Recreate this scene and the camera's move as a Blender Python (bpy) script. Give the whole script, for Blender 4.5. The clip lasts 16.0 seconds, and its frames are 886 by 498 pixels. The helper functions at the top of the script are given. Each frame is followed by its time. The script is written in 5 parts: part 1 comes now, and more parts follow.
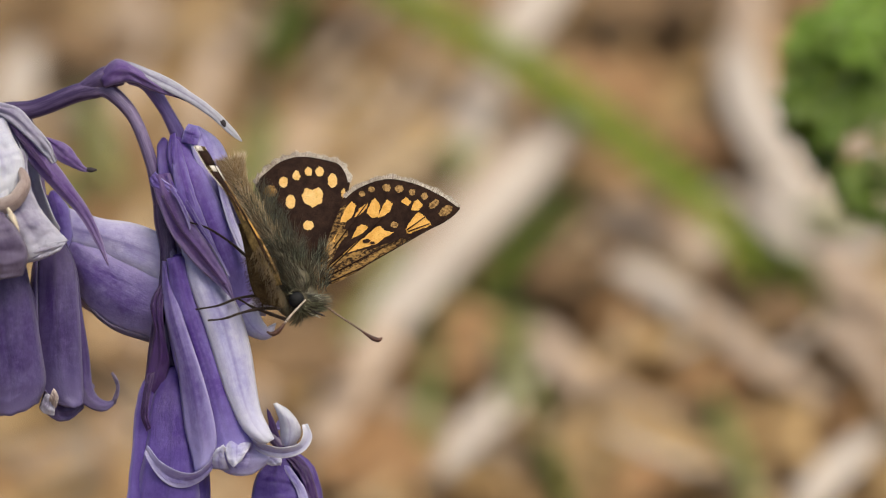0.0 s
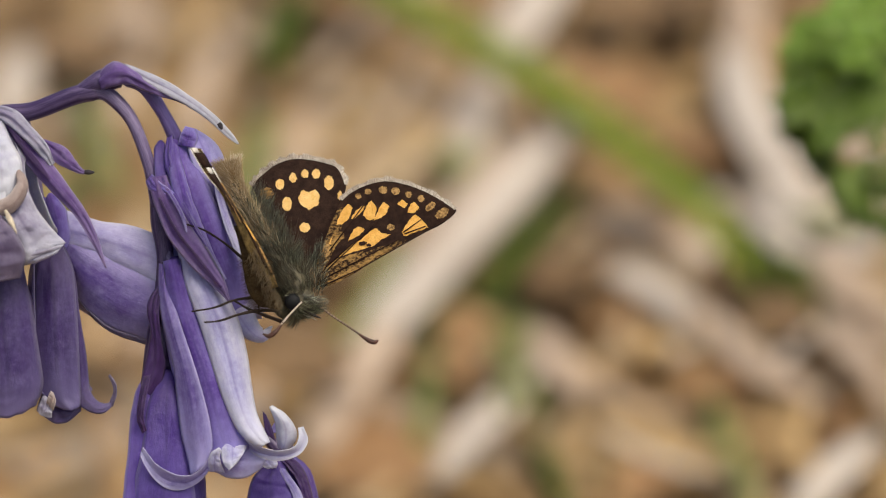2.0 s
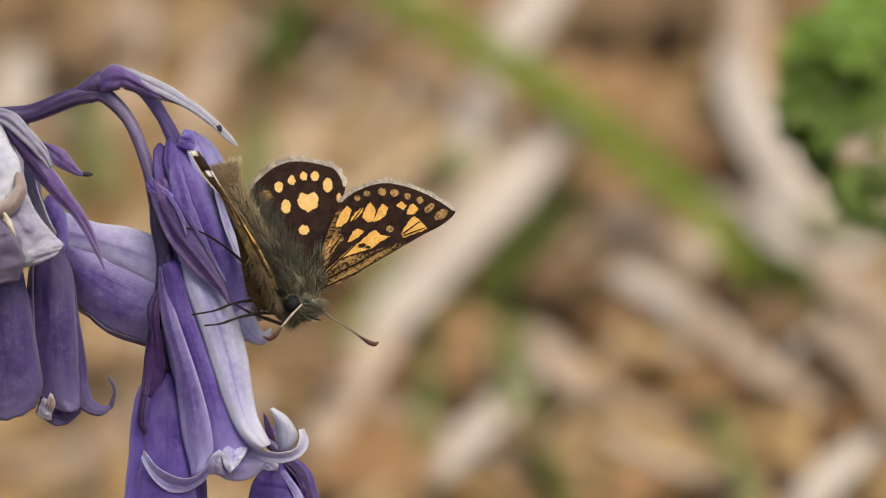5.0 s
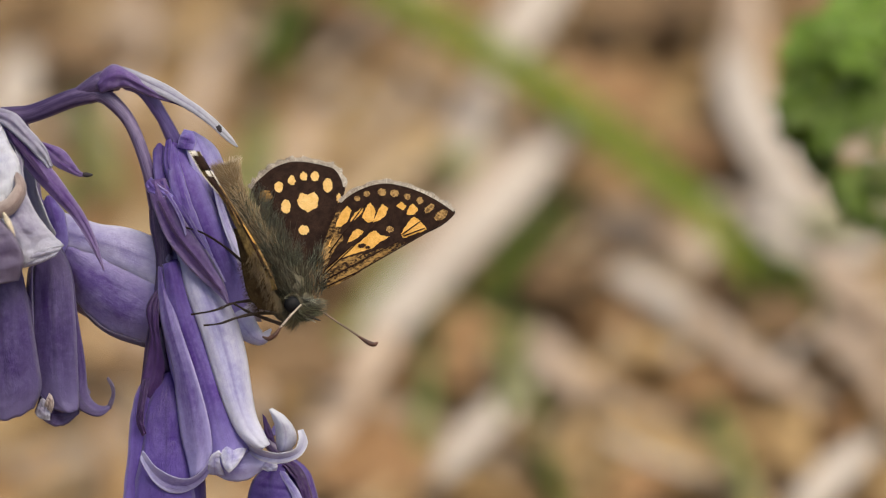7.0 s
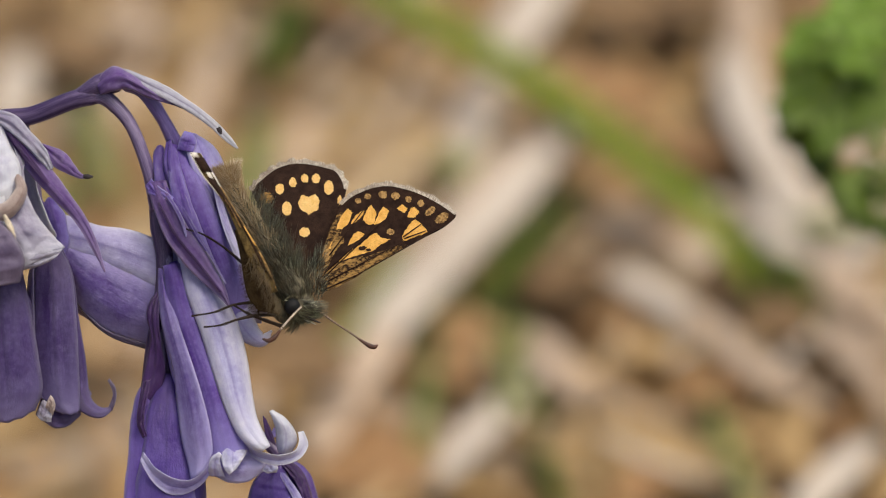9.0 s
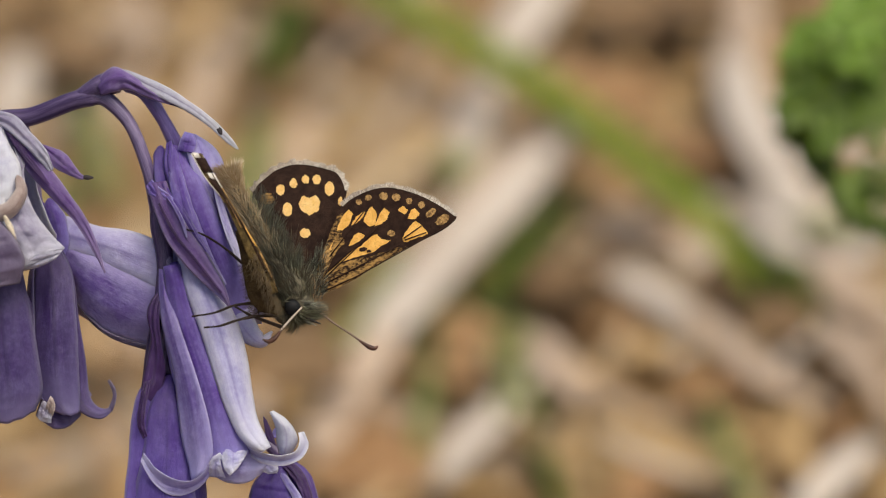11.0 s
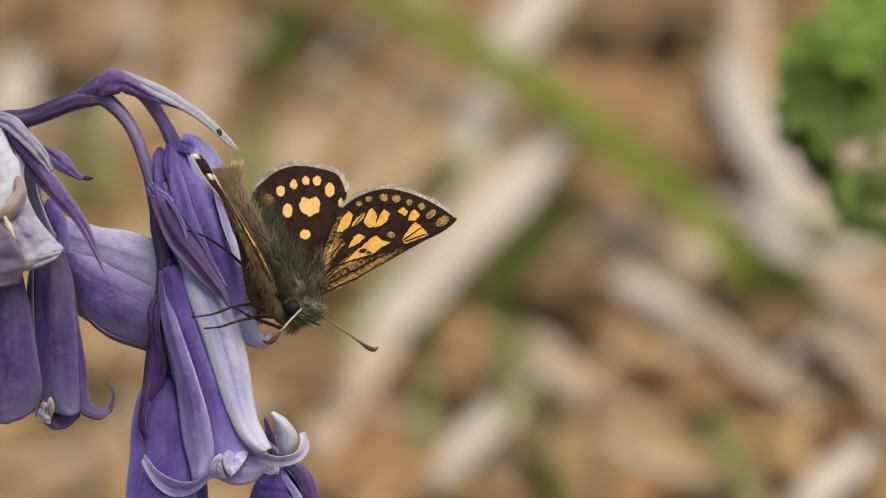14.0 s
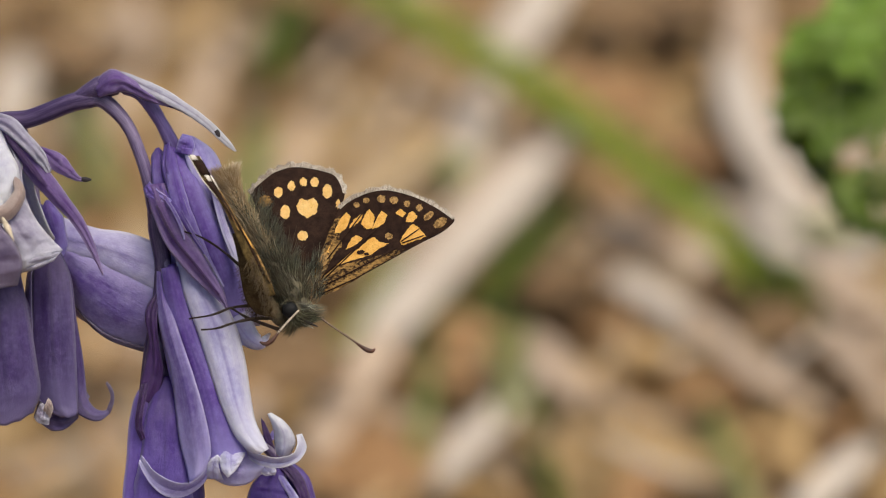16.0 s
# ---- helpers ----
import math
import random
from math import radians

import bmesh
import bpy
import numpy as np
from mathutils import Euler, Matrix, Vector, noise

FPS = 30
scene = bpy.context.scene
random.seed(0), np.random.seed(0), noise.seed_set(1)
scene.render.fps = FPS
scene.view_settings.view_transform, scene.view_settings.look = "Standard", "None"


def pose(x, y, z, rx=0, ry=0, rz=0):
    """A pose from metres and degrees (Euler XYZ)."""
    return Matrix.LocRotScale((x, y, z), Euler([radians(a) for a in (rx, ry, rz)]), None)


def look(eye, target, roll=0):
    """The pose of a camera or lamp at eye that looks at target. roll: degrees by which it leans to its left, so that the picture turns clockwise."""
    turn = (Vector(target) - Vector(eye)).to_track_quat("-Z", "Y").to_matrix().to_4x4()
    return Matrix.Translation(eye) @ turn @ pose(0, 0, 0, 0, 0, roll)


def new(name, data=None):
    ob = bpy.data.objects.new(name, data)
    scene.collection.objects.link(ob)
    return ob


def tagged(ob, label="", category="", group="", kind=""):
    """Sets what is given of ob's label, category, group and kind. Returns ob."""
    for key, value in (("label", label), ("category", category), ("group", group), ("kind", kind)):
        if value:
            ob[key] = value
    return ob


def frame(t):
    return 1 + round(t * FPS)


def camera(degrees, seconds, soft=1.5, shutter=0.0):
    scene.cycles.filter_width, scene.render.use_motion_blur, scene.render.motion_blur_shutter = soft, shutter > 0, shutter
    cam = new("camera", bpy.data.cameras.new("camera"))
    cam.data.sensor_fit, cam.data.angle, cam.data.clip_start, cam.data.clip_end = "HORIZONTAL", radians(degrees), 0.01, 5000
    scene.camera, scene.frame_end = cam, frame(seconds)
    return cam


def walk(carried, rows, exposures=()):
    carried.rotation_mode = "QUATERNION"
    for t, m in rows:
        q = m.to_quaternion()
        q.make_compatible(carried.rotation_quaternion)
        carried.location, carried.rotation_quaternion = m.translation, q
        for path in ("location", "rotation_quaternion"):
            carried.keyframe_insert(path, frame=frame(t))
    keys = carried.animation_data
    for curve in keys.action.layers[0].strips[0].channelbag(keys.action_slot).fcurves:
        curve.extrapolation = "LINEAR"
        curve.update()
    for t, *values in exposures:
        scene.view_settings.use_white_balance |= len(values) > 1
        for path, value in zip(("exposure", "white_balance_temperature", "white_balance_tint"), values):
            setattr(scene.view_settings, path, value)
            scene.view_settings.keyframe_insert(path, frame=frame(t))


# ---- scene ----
# ---------------------------------------------------------------- camera and its path
EYE = Vector((0.0, 0.0, 0.356))
PITCH = 22.0                      # degrees below the horizon
FOCUS = 0.448                     # metres from the lens to the flower
AHEAD = Vector((0.0, math.cos(radians(PITCH)), -math.sin(radians(PITCH))))
ACROSS = Vector((1.0, 0.0, 0.0))
UPWARD = ACROSS.cross(AHEAD)

cam = camera(10.0, 16.0, soft=1.1)
cam.data.dof.use_dof = True
cam.data.dof.focus_distance = FOCUS
cam.data.dof.aperture_fstop = 25.0

# the hand-held lens drifts slowly upward: seconds, turn to the side, turn upward (degrees)
TILT = ((0, 0.0000, 0.0000), (0.5, -0.0200, 0.0193), (1, -0.0273, 0.0278), (1.5, -0.0265, 0.0319), (2, -0.0326, 0.0371), (2.5, -0.0387, 0.0452), (3, -0.0347, 0.0501), (3.5, -0.0322, 0.0484), (4, -0.0371, 0.0521), (6.5, -0.0379, 0.0595), (7, -0.0355, 0.0628), (7.5, -0.0342, 0.0656), (8, -0.0338, 0.0692), (8.5, -0.0366, 0.0725), (9, -0.0411, 0.0794), (11.5, -0.0427, 0.0877), (12, -0.0423, 0.0906), (12.5, -0.0432, 0.0926), (13, -0.0465, 0.0971), (13.5, -0.0494, 0.1015), (14, -0.0494, 0.1047), (14.5, -0.0498, 0.1063), (15, -0.0506, 0.1092), (15.5, -0.0506, 0.1137), (16, -0.0506, 0.1157))


def aim(side, up):
    return pose(*EYE, 90 - PITCH + up, 0, side)


walk(cam, [(t, aim(side, up)) for t, side, up in TILT], exposures=((0.0, 0.15, 7200, 8), (16.0, 0.11, 7200, 8)))

# ---------------------------------------------------------------- world and sun
SUN_UP, SUN_TURN = 68.0, 132.0    # degrees
world = bpy.data.worlds.new("bright_cloud")
scene.world = world
world.use_nodes = True
sky = world.node_tree.nodes.new("ShaderNodeTexSky")
sky.sky_type = "NISHITA"
sky.sun_disc = False
sky.sun_elevation = radians(SUN_UP)
sky.sun_rotation = radians(SUN_TURN)
sky.dust_density = 4.0
sky.ozone_density = 1.0
ground_light = world.node_tree.nodes["Background"]
ground_light.inputs["Strength"].default_value = 0.125
world.node_tree.links.new(sky.outputs[0], ground_light.inputs[0])

sun = new("sun", bpy.data.lights.new("sun", "SUN"))
sun.data.energy = 2.6
sun.data.angle = radians(36)
sun.data.color = (1.0, 0.94, 0.84)
sun_way = Vector((math.sin(radians(SUN_TURN)) * math.cos(radians(SUN_UP)),
                  math.cos(radians(SUN_TURN)) * math.cos(radians(SUN_UP)), math.sin(radians(SUN_UP))))
sun.matrix_world = look(sun_way * 3, (0, 0, 0))

# ---------------------------------------------------------------- materials


def shader(name):
    m = bpy.data.materials.new(name)
    m.use_nodes = True
    return m, m.node_tree.nodes, m.node_tree.links, m.node_tree.nodes["Principled BSDF"]


def mixed(nodes, links, factor, a, b):
    mix = nodes.new("ShaderNodeMix")
    mix.data_type = "RGBA"
    for slot, value in ((0, factor), (6, a), (7, b)):
        if isinstance(value, (tuple, list)):
            mix.inputs[slot].default_value = (*value[:3], 1.0)
        elif isinstance(value, (int, float)):
            mix.inputs[slot].default_value = value
        else:
            links.new(value, mix.inputs[slot])
    return mix.outputs[2]


def ramped(nodes, links, value, low, high):
    r = nodes.new("ShaderNodeMapRange")
    r.inputs["From Min"].default_value, r.inputs["From Max"].default_value = low, high
    links.new(value, r.inputs["Value"])
    return r.outputs["Result"]


def grain(nodes, links, where, stretch, scale, detail=4.0, rough=0.6):
    coords = nodes.new("ShaderNodeTexCoord")
    mapping = nodes.new("ShaderNodeMapping")
    mapping.inputs["Scale"].default_value = stretch
    links.new(coords.outputs[where], mapping.inputs["Vector"])
    n = nodes.new("ShaderNodeTexNoise")
    n.inputs["Scale"].default_value, n.inputs["Detail"].default_value = scale, detail
    n.inputs["Roughness"].default_value = rough
    links.new(mapping.outputs[0], n.inputs["Vector"])
    return n.outputs["Fac"]


def relief(nodes, links, bsdf, height, strength, distance):
    b = nodes.new("ShaderNodeBump")
    b.inputs["Strength"].default_value, b.inputs["Distance"].default_value = strength, distance
    links.new(height, b.inputs["Height"])
    links.new(b.outputs[0], bsdf.inputs["Normal"])


def thin(m, nodes, links, bsdf, colour, amount):
    """Light that passes through a thin petal or leaf."""
    t = nodes.new("ShaderNodeBsdfTranslucent")
    links.new(colour, t.inputs["Color"])
    mix = nodes.new("ShaderNodeMixShader")
    mix.inputs[0].default_value = amount
    links.new(bsdf.outputs[0], mix.inputs[1])
    links.new(t.outputs[0], mix.inputs[2])
    links.new(mix.outputs[0], nodes["Material Output"].inputs["Surface"])


def petal(name, body, rib, rim, rough=0.42, pale_edge=0.55):
    m, nodes, links, bsdf = shader(name)
    uv = nodes.new("ShaderNodeTexCoord")
    split = nodes.new("ShaderNodeSeparateXYZ")
    links.new(uv.outputs["UV"], split.inputs[0])
    off = nodes.new("ShaderNodeMath")
    off.operation = "SUBTRACT"
    off.inputs[1].default_value = 0.5
    links.new(split.outputs[0], off.inputs[0])
    side = nodes.new("ShaderNodeMath")
    side.operation = "ABSOLUTE"
    links.new(off.outputs[0], side.inputs[0])
    streak = grain(nodes, links, "UV", (17.0, 1.3, 1.0), 1.0, 4.0)
    patch = grain(nodes, links, "UV", (2.2, 3.0, 1.0), 1.5, 4.0)
    speck = grain(nodes, links, "UV", (44.0, 15.0, 1.0), 1.0, 5.0, 0.75)
    blotch = grain(nodes, links, "Object", (1, 1, 1), 420.0, 6.0, 0.7)
    c = mixed(nodes, links, ramped(nodes, links, patch, 0.38, 0.72), body, tuple(0.6 * a + 0.4 * b for a, b in zip(body, rim)))
    c = mixed(nodes, links, ramped(nodes, links, blotch, 0.42, 0.95), c, tuple(0.45 * a + 0.55 * b for a, b in zip(body, rib)))
    pores = grain(nodes, links, "Object", (1, 1, 1), 1700.0, 5.0, 0.7)
    c = mixed(nodes, links, ramped(nodes, links, pores, 0.45, 0.9), c, tuple(0.35 * a + 0.65 * b for a, b in zip(body, rib)))
    c = mixed(nodes, links, ramped(nodes, links, pores, 0.50, 0.05), c, tuple(0.5 * a + 0.5 * b for a, b in zip(body, rim)))
    c = mixed(nodes, links, ramped(nodes, links, streak, 0.48, 0.95), c, tuple(0.5 * a + 0.5 * b for a, b in zip(body, rib)))
    rib_f = ramped(nodes, links, side.outputs[0], 0.075, 0.01)
    damp = nodes.new("ShaderNodeMath")
    damp.operation = "MULTIPLY"
    damp.inputs[1].default_value = 0.45
    links.new(rib_f, damp.inputs[0])
    c = mixed(nodes, links, damp.outputs[0], c, rib)
    wander = nodes.new("ShaderNodeMath")
    wander.operation = "MULTIPLY_ADD"
    wander.inputs[1].default_value = 0.34
    links.new(patch, wander.inputs[0])
    links.new(side.outputs[0], wander.inputs[2])
    soft_edge = nodes.new("ShaderNodeMath")
    soft_edge.operation = "MULTIPLY"
    soft_edge.inputs[1].default_value = pale_edge
    links.new(ramped(nodes, links, wander.outputs[0], 0.30, 0.66), soft_edge.inputs[0])
    c = mixed(nodes, links, soft_edge.outputs[0], c, rim)
    # bright line painted along both edges as their highlight
    hem = nodes.new("ShaderNodeMath")
    hem.operation = "MULTIPLY"
    hem.inputs[1].default_value = 0.45
    links.new(ramped(nodes, links, side.outputs[0], 0.42, 0.495), hem.inputs[0])
    c = mixed(nodes, links, hem.outputs[0], c, tuple(v + (0.42 - 0.5 * v) * min(1.0, pale_edge / 0.55) for v in rim))
    dots = nodes.new("ShaderNodeMath")
    dots.operation = "MULTIPLY"
    dots.inputs[1].default_value = 0.6
    links.new(ramped(nodes, links, speck, 0.52, 0.78), dots.inputs[0])
    c = mixed(nodes, links, dots.outputs[0], c, rib)
    foot = nodes.new("ShaderNodeMath")
    foot.operation = "MULTIPLY"
    foot.inputs[1].default_value = 0.42
    links.new(ramped(nodes, links, split.outputs[1], 0.38, 0.0), foot.inputs[0])
    c = mixed(nodes, links, foot.outputs[0], c, tuple(0.35 * a + 0.65 * b for a, b in zip(body, rib)))
    bloom = grain(nodes, links, "Object", (1, 1, 1), 190.0, 5.0, 0.65)
    veil = nodes.new("ShaderNodeMath")
    veil.operation = "MULTIPLY"
    veil.inputs[1].default_value = 0.2
    links.new(ramped(nodes, links, bloom, 0.46, 0.72), veil.inputs[0])
    c = mixed(nodes, links, veil.outputs[0], c, rim)
    fade = ramped(nodes, links, split.outputs[1], 0.55, 0.98)
    c = mixed(nodes, links, fade, c, tuple(0.2 * a + 0.8 * b for a, b in zip(body, rim)))
    links.new(c, bsdf.inputs["Base Color"])
    bsdf.inputs["Roughness"].default_value = rough - 0.12
    bsdf.inputs["Specular IOR Level"].default_value = 0.6
    bsdf.inputs["Sheen Weight"].default_value = 0.08
    bsdf.inputs["Sheen Roughness"].default_value = 0.4
    add = nodes.new("ShaderNodeMath")
    add.operation = "ADD"
    links.new(pores, add.inputs[0])
    links.new(speck, add.inputs[1])
    veins = nodes.new("ShaderNodeMath")
    veins.operation = "MULTIPLY_ADD"
    veins.inputs[1].default_value = 0.5
    links.new(streak, veins.inputs[0])
    links.new(add.outputs[0], veins.inputs[2])
    relief(nodes, links, bsdf, veins.outputs[0], 0.6, 0.00014)
    thin(m, nodes, links, bsdf, c, 0.32)
    return m


def mottled(name, a, b, where="Object", stretch=(1, 1, 1), scale=300.0, rough=0.7, bump=0.3, deep=0.0003, edge=(0.35, 0.7), through_light=0.0, fine=0.0, shine=0.5):
    m, nodes, links, bsdf = shader(name)
    bsdf.inputs["Specular IOR Level"].default_value = shine
    n = grain(nodes, links, where, stretch, scale)
    n2 = grain(nodes, links, where, stretch, scale * 6.3, 2.0)
    c = mixed(nodes, links, ramped(nodes, links, n, *edge), a, b)
    c = mixed(nodes, links, ramped(nodes, links, n2, 0.5, 0.8), c, tuple(0.6 * v for v in a))
    if fine:
        info = nodes.new("ShaderNodeObjectInfo")
        c = mixed(nodes, links, ramped(nodes, links, info.outputs["Random"], -1.0 / fine, 1.0 / fine), c, b)
    links.new(c, bsdf.inputs["Base Color"])
    bsdf.inputs["Roughness"].default_value = rough
    relief(nodes, links, bsdf, n2, bump, deep)
    if through_light:
        thin(m, nodes, links, bsdf, c, through_light)
    return m


def litter_mix(name, colours, scale, rough=0.8):
    """Straws of one heap, each with a colour of its own."""
    m, nodes, links, bsdf = shader(name)
    geo = nodes.new("ShaderNodeNewGeometry")
    ramp = nodes.new("ShaderNodeValToRGB")
    ramp.color_ramp.interpolation = "CONSTANT"
    for i, c in enumerate(colours):
        e = ramp.color_ramp.elements[i] if i < 2 else ramp.color_ramp.elements.new(0.5)
        e.position, e.color = i / len(colours), (*c, 1.0)
    links.new(geo.outputs["Random Per Island"], ramp.inputs[0])
    n = grain(nodes, links, "Object", (1, 1, 1), scale)
    c = mixed(nodes, links, ramped(nodes, links, n, 0.4, 1.1), ramp.outputs[0], (0.16, 0.10, 0.06))
    links.new(c, bsdf.inputs["Base Color"])
    bsdf.inputs["Roughness"].default_value = rough
    relief(nodes, links, bsdf, n, 0.3, 0.0005)
    return m


VIOLET = petal("violet_petal", (0.128, 0.054, 0.405), (0.050, 0.013, 0.200), (0.370, 0.335, 0.790))
DEEP = petal("deep_violet_petal", (0.076, 0.027, 0.295), (0.030, 0.008, 0.138), (0.225, 0.165, 0.580))
# Faded lavender, lightened too for the sky's sheen on lit petals.
FADED_SHEEN = petal("faded_sheen_lavender_petal", (0.515, 0.520, 0.825), (0.235, 0.195, 0.550), (0.865, 0.890, 0.970), 0.34, 0.7)
LAVENDER = petal("lavender_petal", (0.330, 0.285, 0.690), (0.120, 0.072, 0.400), (0.650, 0.650, 0.935), 0.38)
LILAC = petal("lilac_petal", (0.165, 0.102, 0.430), (0.066, 0.028, 0.240), (0.500, 0.475, 0.840), 0.38)
# Mauve with shade mixed into the colour; also serves one browned tip.
DIM_MAUVE = petal("shaded_and_browned_mauve_petal", (0.130, 0.096, 0.205), (0.065, 0.045, 0.12), (0.24, 0.205, 0.32), 0.45, 0.3)
PALE_LILAC = petal("pale_lilac_petal", (0.440, 0.410, 0.760), (0.180, 0.140, 0.480), (0.760, 0.770, 0.950), 0.36)
WITHERED = petal("withered_whitish_petal", (0.660, 0.695, 0.840), (0.320, 0.290, 0.540), (0.850, 0.870, 0.930), 0.36)
SILVER = petal("silvery_mauve_bract", (0.460, 0.475, 0.600), (0.19, 0.145, 0.32), (0.77, 0.80, 0.87), 0.36)
BRACT = petal("bract_skin", (0.135, 0.052, 0.300), (0.043, 0.012, 0.125), (0.360, 0.285, 0.550), 0.40, 0.40)
# Dull violet, darkened further to carry the shade under the pale bell.
DUSKY_SHADED = petal("dusky_shaded_violet_petal", (0.056, 0.022, 0.160), (0.021, 0.007, 0.070), (0.235, 0.205, 0.430), 0.42, 0.22)
MAUVE = petal("mauve_withered_petal", (0.340, 0.320, 0.470), (0.170, 0.130, 0.285), (0.640, 0.655, 0.780), 0.4)
DARK_BRACT = petal("dark_purple_bract", (0.062, 0.021, 0.14), (0.025, 0.008, 0.06), (0.095, 0.042, 0.19), 0.42, 0.08)
BROWNED = petal("browned_petal_tip", (0.47, 0.37, 0.35), (0.28, 0.19, 0.18), (0.70, 0.62, 0.61), 0.5)
CREAMY = mottled("cream_dried_edge", (0.55, 0.47, 0.36), (0.72, 0.64, 0.52), scale=900.0)
STEM = mottled("purple_stem", (0.034, 0.017, 0.072), (0.160, 0.120, 0.24), "UV", (9, 2.5, 1), 1.4, 0.42, 0.3, 0.0001, shine=0.4)
VIOLET_STALK = mottled("blue_violet_flower_stalk", (0.075, 0.048, 0.19), (0.16, 0.125, 0.33), "UV", (7, 2, 1), 1.4, 0.4, 0.3, 0.0001)
STALK = mottled("violet_flower_stalk", (0.060, 0.034, 0.122), (0.270, 0.225, 0.375), "UV", (9, 2, 1), 1.4, 0.4, 0.3, 0.0001)
STEM_TIP = mottled("black_dried_tip", (0.012, 0.008, 0.014), (0.03, 0.02, 0.03), scale=2000.0)

WING = mottled("dark_brown_wing_scales", (0.015, 0.0075, 0.006), (0.038, 0.020, 0.014), scale=1500.0, rough=0.75, bump=0.5, deep=0.0001, shine=0.08)
WING_DUSTED = mottled("brown_wing_dusted_with_ochre", (0.024, 0.013, 0.009), (0.315, 0.188, 0.068), stretch=(0.75, 1.0, 1.35), scale=4300.0, rough=0.75, bump=0.5, deep=0.0001, edge=(0.44, 0.62), shine=0.08)
ORANGE = mottled("orange_wing_scales", (0.62, 0.33, 0.075), (0.78, 0.46, 0.14), scale=1800.0, rough=0.7, bump=0.4, deep=0.0001, shine=0.08)
CREAM = mottled("pale_orange_wing_scales", (0.66, 0.40, 0.13), (0.78, 0.54, 0.24), scale=1800.0, rough=0.7, bump=0.4, deep=0.0001, shine=0.08)
DULL = mottled("dull_ochre_wing_scales", (0.13, 0.075, 0.03), (0.45, 0.28, 0.115), scale=4200.0, rough=0.75, bump=0.4, deep=0.0001, edge=(0.38, 0.56), shine=0.08)
OCHRE = mottled("ochre_wing_scales_with_brown_specks", (0.030, 0.016, 0.010), (0.36, 0.215, 0.075), stretch=(0.5, 1.0, 1.6), scale=3800.0, rough=0.75, bump=0.4, deep=0.0001, edge=(0.36, 0.57), shine=0.08)
WHITE = mottled("white_wing_scales", (0.66, 0.62, 0.56), (0.8, 0.77, 0.72), scale=1800.0, rough=0.7)
UNDER_DARK = mottled("brown_olive_wing_underside", (0.042, 0.028, 0.014), (0.10, 0.070, 0.034), scale=1100.0, rough=0.75, shine=0.08)
UNDER = mottled("khaki_wing_underside", (0.036, 0.025, 0.010), (0.135, 0.092, 0.036), scale=1400.0, rough=0.7, shine=0.08)
FRINGE = litter_mix("grey_fringe_hair", ((0.70, 0.65, 0.58), (0.86, 0.82, 0.76), (0.40, 0.34, 0.29), (0.78, 0.74, 0.67), (0.62, 0.56, 0.50)), 900.0)
FUR = litter_mix("olive_grey_fur", ((0.05, 0.056, 0.037), (0.16, 0.178, 0.13), (0.30, 0.32, 0.24), (0.022, 0.025, 0.018), (0.16, 0.165, 0.08), (0.04, 0.044, 0.03), (0.10, 0.115, 0.085)), 800.0, 0.6)
SOFT_FUR = litter_mix("grey_green_down", ((0.06, 0.068, 0.054), (0.105, 0.118, 0.095), (0.19, 0.205, 0.165), (0.03, 0.034, 0.027), (0.13, 0.128, 0.075), (0.045, 0.05, 0.04)), 800.0, 0.6)
TAIL_FUR = litter_mix("tawny_fur", ((0.66, 0.53, 0.34), (0.86, 0.77, 0.60), (0.40, 0.29, 0.16), (0.54, 0.45, 0.29), (0.28, 0.21, 0.115)), 800.0, 0.6)
KHAKI_FUR = litter_mix("khaki_fur", ((0.065, 0.047, 0.022), (0.10, 0.076, 0.038), (0.04, 0.028, 0.014), (0.08, 0.064, 0.033)), 800.0, 0.6)
FACE_FUR = litter_mix("greenish_black_face_hair", ((0.030, 0.030, 0.020), (0.19, 0.20, 0.135), (0.016, 0.016, 0.012), (0.085, 0.085, 0.045), (0.045, 0.046, 0.03), (0.022, 0.022, 0.016)), 800.0, 0.6)
FACE_PALE = mottled("whitish_palp_scales", (0.34, 0.33, 0.27), (0.58, 0.56, 0.48), scale=3000.0, rough=0.7)
SKIN = mottled("dark_insect_body", (0.05, 0.043, 0.026), (0.14, 0.12, 0.07), scale=1600.0, rough=0.6)
EYE_BLACK = mottled("black_insect_eye", (0.006, 0.0065, 0.008), (0.014, 0.0155, 0.018), scale=9000.0, rough=0.66, bump=0.3, deep=0.00005, shine=0.2)
LEG = mottled("dark_leg", (0.014, 0.009, 0.007), (0.05, 0.033, 0.026), scale=2500.0, rough=0.5, shine=0.2)
ANT_PALE = mottled("whitish_antenna", (0.42, 0.35, 0.29), (0.62, 0.54, 0.47), scale=2500.0, rough=0.5)
ANT_TAN = mottled("tan_antenna", (0.20, 0.135, 0.10), (0.33, 0.24, 0.18), scale=2500.0, rough=0.5)
ANT_DARK = mottled("brown_antenna_ring", (0.07, 0.04, 0.03), (0.14, 0.09, 0.065), scale=2500.0, rough=0.5)
CLUB = mottled("dark_rusty_antenna_club", (0.035, 0.013, 0.009), (0.12, 0.042, 0.025), scale=2500.0, rough=0.45)

SOIL = mottled("woodland_soil", (0.16, 0.095, 0.045), (0.34, 0.22, 0.12), scale=60.0, rough=0.9, bump=0.8, deep=0.004)
PALE_STALK = mottled("bleached_stalk", (0.48, 0.415, 0.355), (0.62, 0.555, 0.49), "UV", (6, 2, 1), 2.0, 0.6, 0.4, 0.0005)
PINK_STALK = mottled("pinkish_dead_stalk", (0.41, 0.305, 0.225), (0.54, 0.425, 0.33), "UV", (6, 2, 1), 2.0, 0.7, 0.4, 0.0005)
